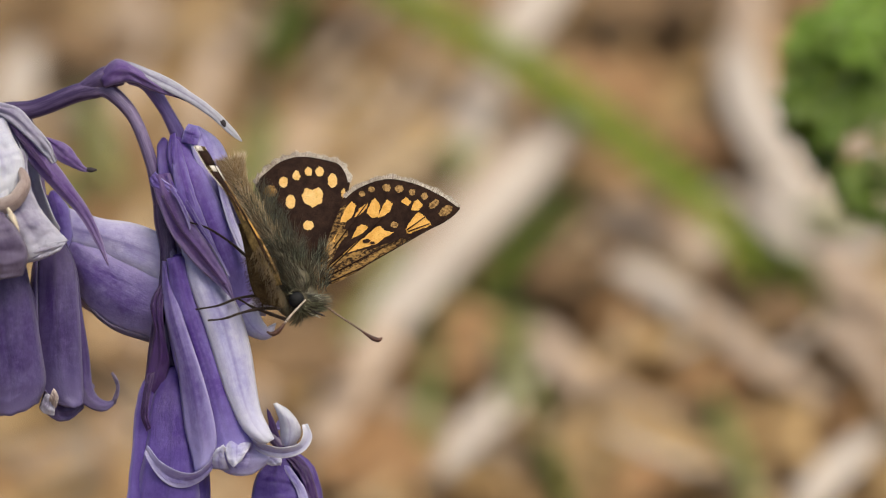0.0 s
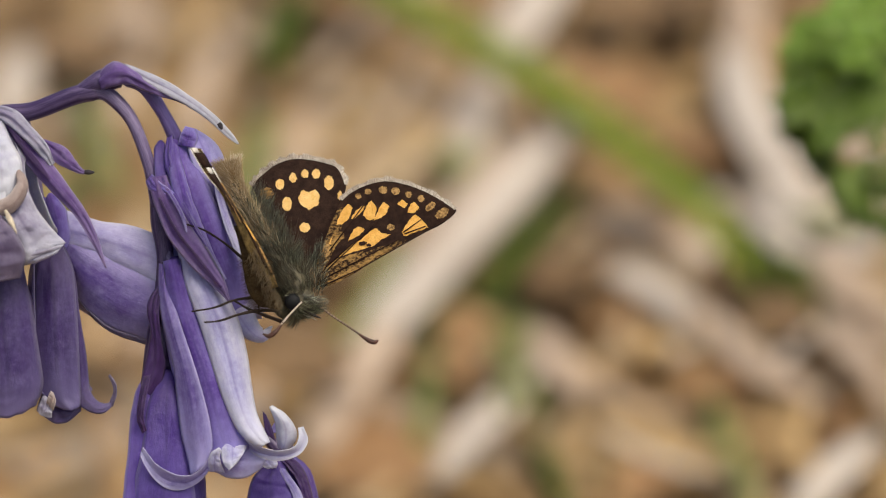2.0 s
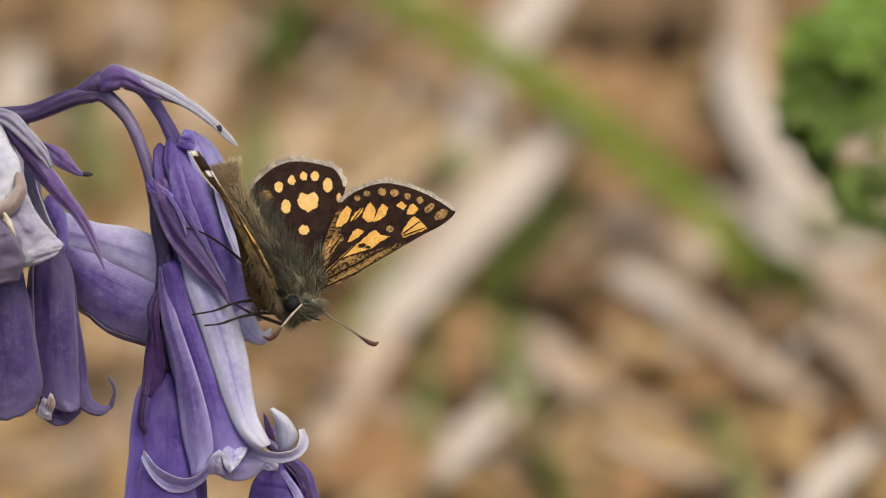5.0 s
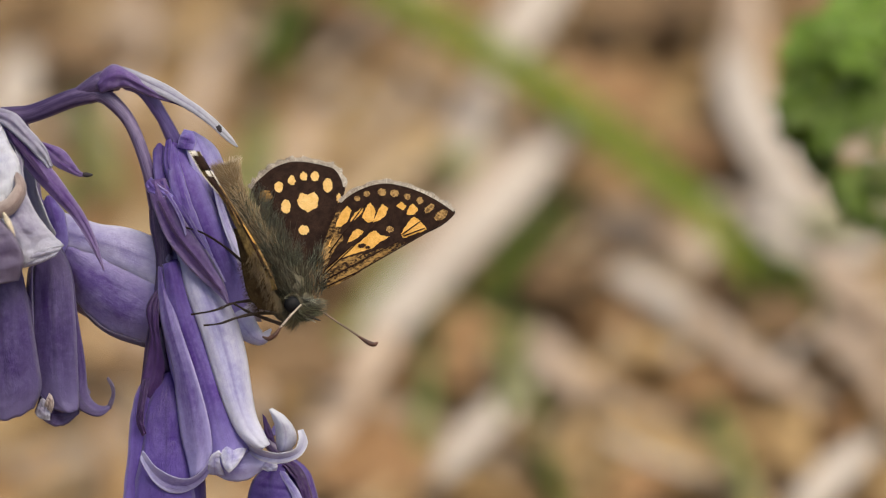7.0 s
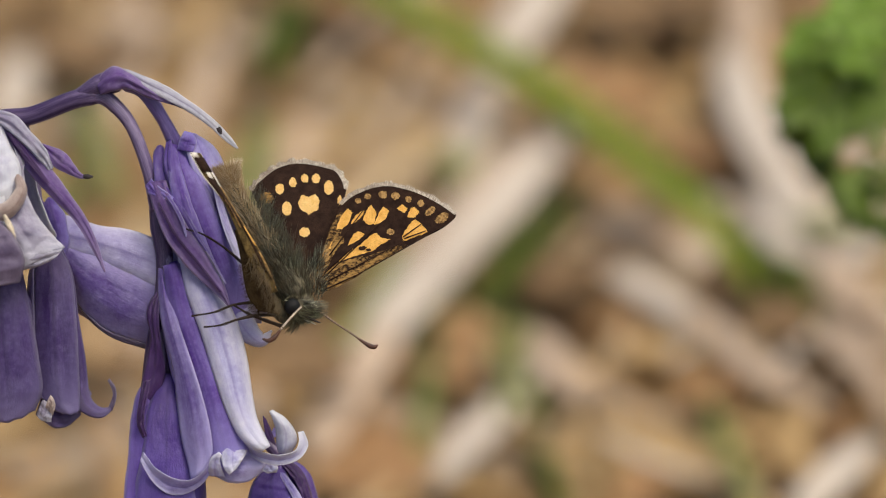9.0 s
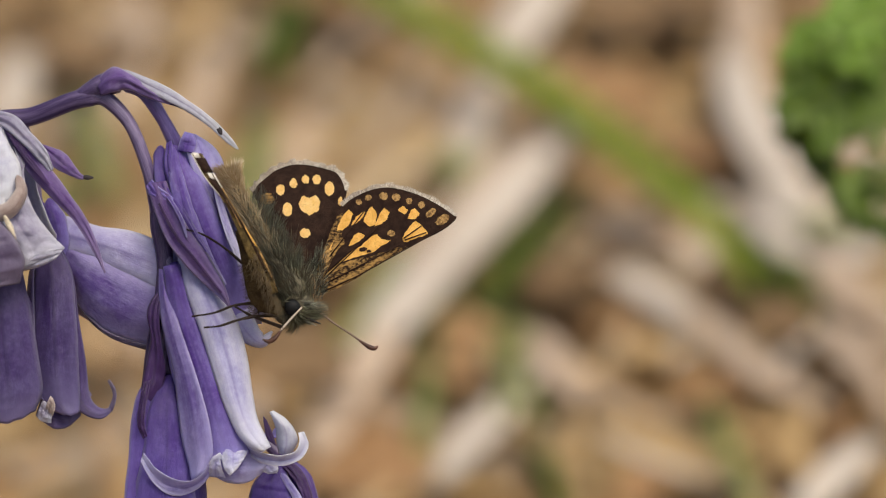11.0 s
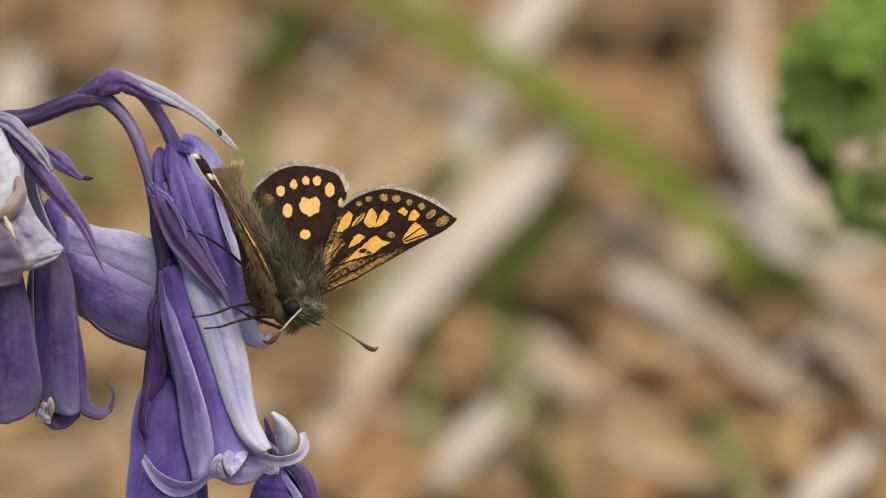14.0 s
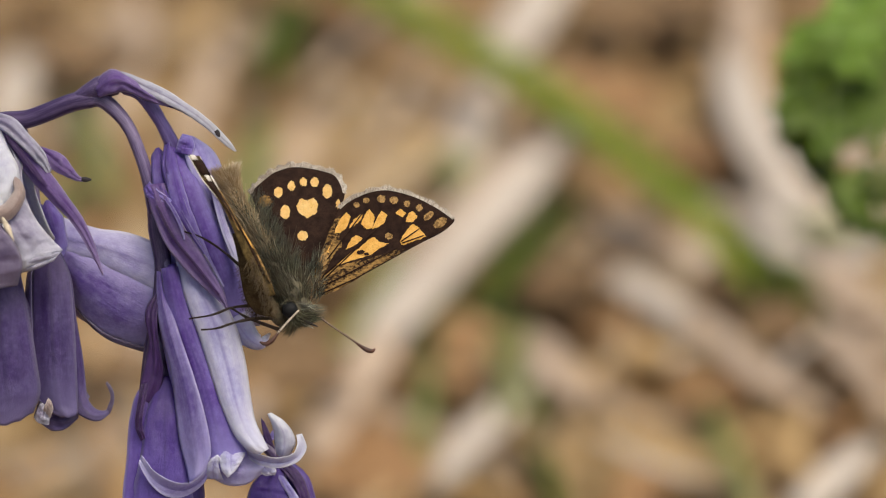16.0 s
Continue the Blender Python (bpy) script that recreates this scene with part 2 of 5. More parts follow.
TAN_STALK = mottled("tan_dead_stalk", (0.40, 0.26, 0.11), (0.53, 0.36, 0.18), "UV", (6, 2, 1), 2.0, 0.75, 0.4, 0.0005)
GREEN_BLADE = mottled("green_grass", (0.18, 0.235, 0.012), (0.25, 0.31, 0.024), "UV", (8, 1, 1), 2.0, 0.45, 0.2, 0.0003, through_light=0.2)
DARK_BLADE = mottled("dark_green_grass", (0.045, 0.075, 0.006), (0.085, 0.115, 0.012), "UV", (8, 1, 1), 2.0, 0.6, 0.2, 0.0003, through_light=0.2, shine=0.15)
OLIVE_BLADE = mottled("yellowing_grass", (0.18, 0.215, 0.05), (0.28, 0.30, 0.10), "UV", (8, 1, 1), 2.0, 0.5, 0.2, 0.0003, through_light=0.2)
RUST_LEAF = mottled("rusty_dead_leaf", (0.235, 0.125, 0.052), (0.32, 0.18, 0.08), scale=160.0, rough=0.7)
TAN_LEAF = mottled("golden_tan_dead_leaf", (0.385, 0.252, 0.112), (0.465, 0.325, 0.165), scale=120.0, rough=0.75)
# Dark brown leaf, laid over the dark spots of the litter.
DARK_LEAF = mottled("dark_brown_leaf", (0.135, 0.080, 0.036), (0.225, 0.138, 0.068), scale=160.0, rough=0.8)
FERN = mottled("fern_green", (0.060, 0.120, 0.006), (0.135, 0.215, 0.016), scale=500.0, rough=0.5, through_light=0.25)
# Brighter copy of the fern green for pinnae that catch the light.
LIT_FERN = mottled("lit_fern_green", (0.14, 0.275, 0.026), (0.26, 0.41, 0.07), scale=500.0, rough=0.45, through_light=0.25)
PALE_LEAF = mottled("bleached_beige_dead_leaf", (0.55, 0.48, 0.385), (0.66, 0.585, 0.49), scale=120.0, rough=0.75)
DULL_LEAF = mottled("dull_grey_brown_dead_leaf", (0.27, 0.205, 0.145), (0.36, 0.28, 0.205), scale=120.0, rough=0.8)
FERN_STEM = mottled("fern_stalk", (0.10, 0.15, 0.03), (0.18, 0.22, 0.07), scale=300.0, rough=0.5)
LITTER = litter_mix("dead_grass_litter", ((0.41, 0.29, 0.15), (0.36, 0.24, 0.108), (0.46, 0.35, 0.22), (0.29, 0.17, 0.073), (0.42, 0.32, 0.20), (0.39, 0.265, 0.118), (0.30, 0.28, 0.095)), 140.0)

# ---------------------------------------------------------------- shapes
UNIT = 0.00005                    # the plant and the insect are drawn in twentieths of a millimetre


def at(x, y, w=0.0):
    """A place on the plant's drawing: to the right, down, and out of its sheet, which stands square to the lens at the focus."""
    return EYE + AHEAD * (FOCUS - w * UNIT) + ACROSS * ((x - 784) * UNIT) + UPWARD * ((441 - y) * UNIT)


def flow(points, count, radii=None):
    """Points evenly along a smooth curve through the points given."""
    p = [Vector(a) for a in points]
    p = [p[0] * 2 - p[1]] + p + [p[-1] * 2 - p[-2]]
    result, n = [], len(p) - 3
    for i in range(count):
        u = i / (count - 1) * n
        k = min(int(u), n - 1)
        t = u - k
        a, b, c, d = p[k:k + 4]
        result.append(0.5 * (2 * b + (c - a) * t + (2 * a - 5 * b + 4 * c - d) * t * t + (3 * b - a - 3 * c + d) * t ** 3))
    return result


def along(values, u):
    """A value read from a short list by a share from 0 to 1."""
    f = u * (len(values) - 1)
    k = min(int(f), len(values) - 2)
    return values[k] + (values[k + 1] - values[k]) * (f - k)


def eased(values, u):
    """The same, without corners."""
    f = u * (len(values) - 1)
    k = min(int(f), len(values) - 2)
    t = f - k
    a, c = values[k], values[k + 1]
    before, after = values[max(k - 1, 0)], values[min(k + 2, len(values) - 1)]
    v = 0.5 * (2 * a + (c - before) * t + (2 * before - 5 * a + 4 * c - after) * t * t + (3 * a - before - 3 * c + after) * t ** 3)
    return max(v, 0.15 * min(a, c))


def tube(bm, points, radii, sides=8, flat=1.0, face_to=None, count=0):
    """A stalk of varying thickness along a curve; flat thins it against the direction face_to."""
    uv = bm.loops.layers.uv.verify()
    pts = flow(points, count) if count else [Vector(p) for p in points]
    rings = []
    for i, p in enumerate(pts):
        u = i / (len(pts) - 1)
        way = (pts[min(i + 1, len(pts) - 1)] - pts[max(i - 1, 0)]).normalized()
        ref = Vector(face_to) if face_to else AHEAD
        a = way.cross(ref).normalized()
        b = a.cross(way).normalized()
        r = along(radii, u)
        rings.append([bm.verts.new(p + a * (math.cos(2 * math.pi * k / sides) * r) + b * (math.sin(2 * math.pi * k / sides) * r * flat)) for k in range(sides)])
    for i in range(len(rings) - 1):
        for k in range(sides):
            f = bm.faces.new((rings[i][k], rings[i][(k + 1) % sides], rings[i + 1][(k + 1) % sides], rings[i + 1][k]))
            f.smooth = True
            for loop, (s, t) in zip(f.loops, ((k, i), (k + 1, i), (k + 1, i + 1), (k, i + 1))):
                loop[uv].uv = (s / sides, t / (len(rings) - 1))
    bm.faces.new(rings[0][::-1])
    bm.faces.new(rings[-1])
    return bm


def sheet(bm, grid, thick):
    """A thin closed shell over a grid of points, thick in the middle and thin at the rim."""
    uv = bm.loops.layers.uv.verify()
    n, m = len(grid), len(grid[0])
    top, low = [], []
    for i in range(n):
        a, b = [], []
        for j in range(m):
            du = grid[min(i + 1, n - 1)][j] - grid[max(i - 1, 0)][j]
            dv = grid[i][min(j + 1, m - 1)] - grid[i][max(j - 1, 0)]
            nor = du.cross(dv)
            nor = nor.normalized() if nor.length > 1e-12 else AHEAD
            edge = 0.35 if j in (0, m - 1) or i == n - 1 else 1.0
            a.append(bm.verts.new(grid[i][j] + nor * (thick * 0.5 * edge)))
            b.append(bm.verts.new(grid[i][j] - nor * (thick * 0.5 * edge)))
        top.append(a)
        low.append(b)

    def face(vs, spots):
        f = bm.faces.new(vs)
        f.smooth = True
        for loop, (i, j) in zip(f.loops, spots):
            loop[uv].uv = (j / (m - 1), i / (n - 1))
    for i in range(n - 1):
        for j in range(m - 1):
            q = ((i, j), (i + 1, j), (i + 1, j + 1), (i, j + 1))
            face([top[a][b] for a, b in q], q)
            face([low[a][b] for a, b in q[::-1]], q[::-1])
    rim = [(i, 0) for i in range(n)] + [(n - 1, j) for j in range(1, m)] + [(i, m - 1) for i in range(n - 2, -1, -1)] + [(0, j) for j in range(m - 2, 0, -1)]
    for (a, b), (c, d) in zip(rim, rim[1:] + rim[:1]):
        face((top[c][d], top[a][b], low[a][b], low[c][d]), ((c, d), (a, b), (a, b), (c, d)))
    return bm


def part(name, bm, material, parent=None, label="", origin=None):
    """Links a bmesh, drawn in the place's own space, as one mesh, under its thing."""
    root = parent
    while root is not None and root.parent is not None:
        root = root.parent
    move = root.location if root is not None else origin
    if move is not None:
        bmesh.ops.translate(bm, verts=bm.verts, vec=-Vector(move))
    bmesh.ops.recalc_face_normals(bm, faces=bm.faces)
    me = bpy.data.meshes.new(name)
    bm.to_mesh(me)
    bm.free()
    me.materials.append(material)
    ob = new(name, me)
    if parent is not None:
        ob.parent = parent
    elif origin is not None:
        ob.location = origin
    if label:
        ob["label"] = label
    return ob


def root_at(name, place):
    ob = new(name)
    ob.empty_display_size = 0.01
    ob.location = place
    return ob


# ---------------------------------------------------------------- ground
def bumpy(x, y):
    return 0.004 * noise.noise(Vector((x * 9, y * 9, 0.3))) + 0.0015 * noise.noise(Vector((x * 40, y * 40, 1.7)))


def make_ground():
    bm = bmesh.new()
    near = [(-0.6 + 0.02 * i) for i in range(61)]
    xs = [-400, -60, -12, -3, -1.2] + near + [1.2, 3, 12, 60, 400]
    ys = [-400, -60, -12, -3, -1.0] + [-0.4 + 0.03 * i for i in range(67)] + [2.4, 4, 12, 60, 400]
    rows = [[bm.verts.new((x, y, (bumpy(x, y) - 0.004) if abs(x) < 1 and -0.5 < y < 2 else -0.004)) for x in xs] for y in ys]
    for j in range(len(ys) - 1):
        for i in range(len(xs) - 1):
            bm.faces.new((rows[j][i], rows[j][i + 1], rows[j + 1][i + 1], rows[j + 1][i])).smooth = True
    tagged(part("ground", bm, SOIL), "brown woodland soil under dead grass", "ground", kind="structure")


make_ground()


def make_litter():
    """Uncounted straws of dead grass over the ground behind the flower."""
    rng = random.Random(5)
    verts, faces = [], []
    for k in range(11500):
        x, y = (rng.uniform(-0.16, 0.16), rng.uniform(0.66, 1.2)) if k < 6700 else (rng.gauss(0, 0.35), rng.gauss(0.8, 0.4))
        turn = rng.choice((1.15, 1.95, 1.25, 2.15)) + rng.gauss(0, 0.25)
        length, wide = rng.uniform(0.03, 0.12), rng.uniform(0.0008, 0.0034)
        z = rng.uniform(0.0005, 0.0125)
        if k % 14 == 0:
            length, wide, z = rng.uniform(0.05, 0.14), rng.uniform(0.0012, 0.0024), rng.uniform(0.010, 0.016)
        d = Vector((math.cos(turn), math.sin(turn), rng.uniform(-0.08, 0.08)))
        side = Vector((-d.y, d.x, rng.uniform(-0.5, 0.5))).normalized() * wide
        start = Vector((x, y, z + bumpy(x, y))) - d * (length / 2)
        i = len(verts)
        bow = rng.uniform(0, 0.004)
        for q in range(4):
            u = q / 3
            c = start + d * (length * u) + Vector((0, 0, bow * math.sin(math.pi * u)))
            w = 0.25 + 0.75 * math.sin(math.pi * (0.15 + 0.7 * u))
            verts += [c - side * w, c + side * w + Vector((0, 0, 0.0004)), c + Vector((0, 0, 0.0010))]
        for q in range(3):
            a = i + 3 * q
            faces += [(a, a + 2, a + 5, a + 3), (a + 2, a + 1, a + 4, a + 5), (a + 1, a, a + 3, a + 4)]
    me = bpy.data.meshes.new("dead_grass")
    me.from_pydata(verts, [], faces)
    me.materials.append(LITTER)
    tagged(new("dead_grass", me), "matted tan and brown dead grass lying on the ground", "dead grass", kind="stuff")


make_litter()

SKINS = {"green_blade": GREEN_BLADE, "dark_blade": DARK_BLADE, "olive_blade": OLIVE_BLADE, "pale_stalk": PALE_STALK, "pink_stalk": PINK_STALK, "tan_stalk": TAN_STALK,
         "rust_leaf": RUST_LEAF, "tan_leaf": TAN_LEAF, "dark_leaf": DARK_LEAF, "pale_leaf": PALE_LEAF, "dull_leaf": DULL_LEAF}
SAYS = {"green_blade": ("broad bright green grass blade arching over dead litter", "grass blade"),
        "dark_blade": ("short dark green leaf among dead grass", "grass blade"),
        "olive_blade": ("yellowing olive grass blade among dead grass", "grass blade"),
        "pale_stalk": ("bleached whitish dead bracken stalk lying on litter", "dead stalk"),
        "pink_stalk": ("pinkish beige dead bracken stalk lying on litter", "dead stalk"),
        "tan_stalk": ("flattened tan dead stalk lying on the ground", "dead stalk"),
        "rust_leaf": ("curled rusty brown dead leaf on the litter", "dead leaf"),
        "tan_leaf": ("flat golden tan dead leaf on the litter", "dead leaf"),
        "pale_leaf": ("bleached beige dead leaf on the litter", "dead leaf"),
        "dull_leaf": ("dull grey-brown dead leaf on the litter", "dead leaf"),
        "dark_leaf": ("dark brown leaf laid in a gap of the litter", "dead leaf")}


def make_strip(name, skin, width, course):
    pts = [Vector(p) / 1000 for p in course]
    bm = bmesh.new()
    r = width / 2000
    if "stalk" in skin:
        tube(bm, pts, (r * 0.12, r * 0.5, r * 0.85, r, r, r * 0.95, r * 0.8, r * 0.5, r * 0.1), 10, 0.24, (0.0, 0.35, -0.94), 26)
    else:
        tube(bm, pts, (r * 0.5, r * 0.9, r, r, r * 0.9, r * 0.6, r * 0.12), 6, 0.14, (0.0, 0.6, -0.8), 26)
    label, category = SAYS[skin]
    strip = tagged(part(name, bm, SKINS[skin], origin=pts[0]), label, category, group=category + "s on the ground")
    bm = bmesh.new()
    lift = Vector((0, -0.25, 0.97)) * (r * (0.22 if "stalk" in skin else 0.13))
    tube(bm, [p + lift for p in pts], (r * 0.06, r * 0.09, r * 0.06), 5, count=20)
    part("midrib", bm, SKINS[skin], strip)


# stalks and blades lying on the litter: width and course in millimetres
make_strip('green_grass_blade', 'green_blade', 7.8, ((-52, 1010, 30), (-34, 977, 33), (-16, 945, 33), (2, 913, 33), (20, 881, 33), (38, 839, 33), (46, 818, 33), (51, 806, 30), (55, 796, 25)))
make_strip('dead_stalk', 'pale_stalk', 8.7, ((28, 909, 19), (21, 873, 26), (12, 846, 26), (2, 817, 26), (-6, 791, 26), (-13, 785, 19)))
make_strip('dead_stalk', 'pink_stalk', 6.8, ((19, 903, 19), (11, 870, 24), (4, 845, 24), (-3, 822, 24), (-11, 811, 19)))
make_strip('dead_stalk', 'pale_stalk', 6.0, ((2, 848, 19), (-4, 814, 24), (-10, 794, 24), (-15, 784, 19)))
make_strip('dead_stalk', 'pink_stalk', 8.7, ((-4, 815, 20), (-9, 789, 23), (-15, 767, 23), (-19, 746, 23), (-21, 744, 20)))
make_strip('dead_stalk', 'pale_stalk', 6.5, ((11, 929, 19), (8, 902, 22), (5, 883, 22), (2, 874, 19)))
make_strip('dead_stalk', 'tan_stalk', 5.7, ((-24, 918, 14), (-16, 933, 15), (-7, 953, 15), (3, 981, 14)))
make_strip('dead_stalk', 'tan_stalk', 5.9, ((28, 791, 17), (35, 790, 19), (43, 786, 19), (50, 793, 17)))
make_strip('dead_stalk', 'tan_stalk', 4.9, ((-19, 881, 14), (-10, 894, 16), (1, 910, 16), (10, 936, 14)))
make_strip('dead_stalk', 'pink_stalk', 4.9, ((-15, 890, 14), (-6, 902, 16), (-2, 921, 16), (1, 946, 14)))
make_strip('dead_stalk', 'tan_stalk', 3.8, ((36, 746, 14), (45, 757, 15), (52, 771, 15), (62, 797, 14)))
make_strip('dead_stalk', 'tan_stalk', 3.7, ((67, 755, 16), (70, 745, 17), (72, 736, 17), (73, 729, 16)))
make_strip('dead_stalk', 'pink_stalk', 6.8, ((14, 808, 18), (17, 787, 22), (21, 773, 22), (25, 770, 18)))
make_strip('dead_stalk', 'pink_stalk', 4.8, ((27, 865, 15), (32, 853, 17), (39, 850, 17), (46, 852, 15)))
make_strip('dead_stalk', 'pale_stalk', 10.8, ((27, 1020, 14), (24, 987, 21), (18, 954, 23), (11, 933, 21), (8, 944, 14)))
make_strip('dead_stalk', 'pale_stalk', 9.5, ((58, 972, 11), (57, 927, 23), (57, 890, 27), (60, 864, 27), (65, 850, 23), (69, 871, 11)))
make_strip('dead_stalk', 'pink_stalk', 7.4, ((63, 997, 19), (62, 971, 22), (61, 950, 22), (59, 927, 22), (60, 926, 19)))
make_strip('dead_stalk', 'pale_stalk', 6.4, ((19, 795, 16), (14, 772, 22), (10, 760, 22), (5, 748, 22), (1, 736, 22), (-4, 738, 16)))
make_strip('dead_stalk', 'pale_stalk', 6.5, ((73, 774, 11), (68, 744, 22), (61, 725, 25), (55, 717, 22), (54, 735, 11)))
make_strip('dead_stalk', 'pink_stalk', 6.1, ((35, 831, 18), (40, 804, 23), (47, 789, 23), (53, 775, 23), (60, 763, 23), (66, 764, 18)))
make_strip('dead_stalk', 'tan_stalk', 3.7, ((25, 786, 14), (27, 760, 18), (28, 745, 18), (28, 738, 14)))
make_strip('dead_stalk', 'pink_stalk', 5.8, ((64, 852, 14), (65, 833, 19), (71, 812, 20), (78, 796, 19), (83, 801, 14)))
make_strip('dead_stalk', 'pink_stalk', 5.2, ((71, 826, 14), (68, 811, 17), (61, 794, 18), (56, 782, 17), (55, 784, 14)))
make_strip('dead_stalk', 'pink_stalk', 8.2, ((23, 860, 14), (26, 849, 17), (35, 843, 18), (48, 842, 17), (54, 849, 14)))
make_strip('dead_stalk', 'pale_stalk', 8.9, ((-83, 956, 15), (-82, 931, 20), (-82, 912, 20), (-85, 902, 15)))
make_strip('dead_stalk', 'pink_stalk', 8.8, ((10, 953, 14), (9, 934, 17), (5, 906, 18), (1, 881, 17), (-1, 879, 14)))
make_strip('dead_stalk', 'pink_stalk', 6.0, ((-52, 832, 14), (-52, 815, 16), (-53, 787, 16), (-53, 762, 16), (-53, 757, 14)))
make_strip('dead_stalk', 'pink_stalk', 7.7, ((-13, 941, 14), (-16, 924, 16), (-24, 895, 16), (-31, 870, 16), (-35, 864, 14)))
make_strip('green_grass_blade', 'dark_blade', 7.2, ((-30, 1008, 10), (-29, 951, 26), (-31, 918, 30), (-33, 909, 26), (-35, 946, 10)))
make_strip('green_grass_blade', 'dark_blade', 5.5, ((25, 887, 10), (21, 838, 26), (14, 810, 30), (8, 797, 26), (6, 828, 10)))
make_strip('green_grass_blade', 'olive_blade', 3.4, ((6, 828, 12), (7, 797, 22), (11, 772, 24), (16, 759, 22), (18, 773, 12)))
make_strip('green_grass_blade', 'olive_blade', 3.7, ((2, 828, 16), (1, 799, 22), (-1, 779, 22), (-3, 751, 22), (-4, 738, 16)))
make_strip('green_grass_blade', 'dark_blade', 3.3, ((16, 766, 15), (16, 749, 20), (18, 732, 21), (20, 719, 20), (20, 723, 15)))
make_strip('green_grass_blade', 'olive_blade', 2.9, ((43, 778, 15), (44, 758, 20), (48, 735, 21), (49, 719, 20), (51, 722, 15)))
make_strip('dead_stalk', 'pale_stalk', 8.7, ((61, 860, 19), (65, 836, 24), (72, 827, 24), (81, 834, 19)))
make_strip('green_grass_blade', 'olive_blade', 4.1, ((61, 873, 12), (62, 838, 25), (69, 826, 28), (79, 837, 25), (86, 871, 12)))
make_strip('green_grass_blade', 'olive_blade', 3.5, ((-7, 860, 12), (-8, 828, 22), (-12, 801, 24), (-17, 787, 22), (-19, 801, 12)))
make_strip('green_grass_blade', 'olive_blade', 4.7, ((-71, 936, 12), (-68, 902, 22), (-64, 878, 24), (-60, 858, 22), (-60, 872, 12)))
make_strip('dead_stalk', 'pink_stalk', 4.3, ((70, 805, 18), (71, 787, 21), (73, 770, 21), (75, 759, 18)))
make_strip('green_grass_blade', 'olive_blade', 4.7, ((8, 904, 15), (7, 880, 21), (4, 860, 23), (2, 849, 21), (1, 859, 15)))
make_strip('dead_stalk', 'pale_stalk', 8.3, ((65, 866, 14), (67, 852, 19), (74, 840, 20), (82, 841, 19), (87, 852, 14)))
make_strip('dead_stalk', 'pale_stalk', 6.7, ((27, 839, 18), (31, 817, 23), (37, 807, 23), (42, 796, 23), (47, 798, 18)))
make_strip('dead_stalk', 'pink_stalk', 9.1, ((37, 854, 14), (40, 843, 17), (49, 831, 17), (55, 830, 17), (58, 835, 14)))
make_strip('dead_stalk', 'pink_stalk', 8.5, ((63, 843, 19), (67, 817, 24), (72, 804, 24), (80, 806, 19)))
make_strip('dead_stalk', 'pink_stalk', 5.5, ((66, 812, 20), (67, 789, 23), (71, 775, 23), (76, 771, 20)))
make_strip('green_grass_blade', 'olive_blade', 5.6, ((-34, 916, 15), (-34, 892, 20), (-35, 862, 21), (-39, 838, 20), (-40, 839, 15)))
make_strip('green_grass_blade', 'olive_blade', 7.0, ((7, 834, 15), (8, 819, 19), (10, 801, 20), (13, 783, 19), (15, 786, 15)))
make_strip('dead_stalk', 'pale_stalk', 1.9, ((69, 820, 14), (65, 795, 22), (59, 779, 24), (55, 772, 22), (55, 787, 14)))
make_strip('dead_stalk', 'pale_stalk', 2.4, ((36, 890, 14), (39, 871, 20), (47, 859, 21), (56, 857, 20), (61, 869, 14)))
make_strip('dead_stalk', 'pink_stalk', 3.0, ((-27, 935, 14), (-24, 926, 20), (-19, 942, 21), (-12, 966, 20), (-10, 992, 14)))
make_strip('dead_stalk', 'pink_stalk', 2.7, ((0, 965, 14), (-3, 939, 19), (-9, 905, 20), (-14, 887, 19), (-17, 890, 14)))
make_strip('dead_stalk', 'pale_stalk', 2.0, ((24, 771, 14), (27, 753, 20), (36, 740, 21), (46, 734, 20), (51, 743, 14)))
make_strip('dead_stalk', 'pink_stalk', 2.2, ((17, 801, 14), (21, 785, 19), (29, 768, 20), (40, 761, 19), (45, 767, 14)))
make_strip('dead_stalk', 'pale_stalk', 1.9, ((35, 791, 14), (37, 782, 20), (45, 789, 21), (54, 787, 20), (59, 798, 14)))
make_strip('dead_stalk', 'pink_stalk', 2.2, ((-16, 784, 14), (-12, 770, 19), (-2, 761, 20), (9, 747, 19), (14, 752, 14)))
make_strip('dead_stalk', 'pale_stalk', 2.0, ((60, 777, 14), (62, 770, 19), (68, 778, 20), (74, 785, 19), (78, 797, 14)))
make_strip('green_grass_blade', 'olive_blade', 1.8, ((45, 794, 12), (44, 756, 25), (47, 729, 28), (49, 716, 25), (52, 736, 12)))
make_strip('green_grass_blade', 'dark_blade', 1.8, ((62, 865, 12), (61, 825, 25), (63, 799, 28), (64, 789, 25), (66, 813, 12)))
make_strip('green_grass_blade', 'olive_blade', 2.2, ((16, 821, 15), (14, 793, 23), (12, 769, 25), (10, 755, 23), (10, 766, 15)))
make_strip('dead_stalk', 'pale_stalk', 7.4, ((58, 867, 19), (61, 844, 26), (67, 836, 26), (74, 847, 19)))
make_strip('dead_stalk', 'pale_stalk', 7.7, ((67, 916, 18), (72, 894, 22), (78, 885, 22), (87, 888, 18)))
make_strip('dead_stalk', 'pink_stalk', 6.7, ((27, 865, 18), (32, 845, 22), (38, 835, 22), (43, 837, 18)))
make_strip('dead_stalk', 'pink_stalk', 5.5, ((0, 794, 20), (5, 782, 23), (10, 772, 23), (12, 771, 20)))
make_strip('green_grass_blade', 'olive_blade', 4.9, ((-2, 877, 20), (1, 870, 25), (4, 858, 25), (5, 859, 20)))
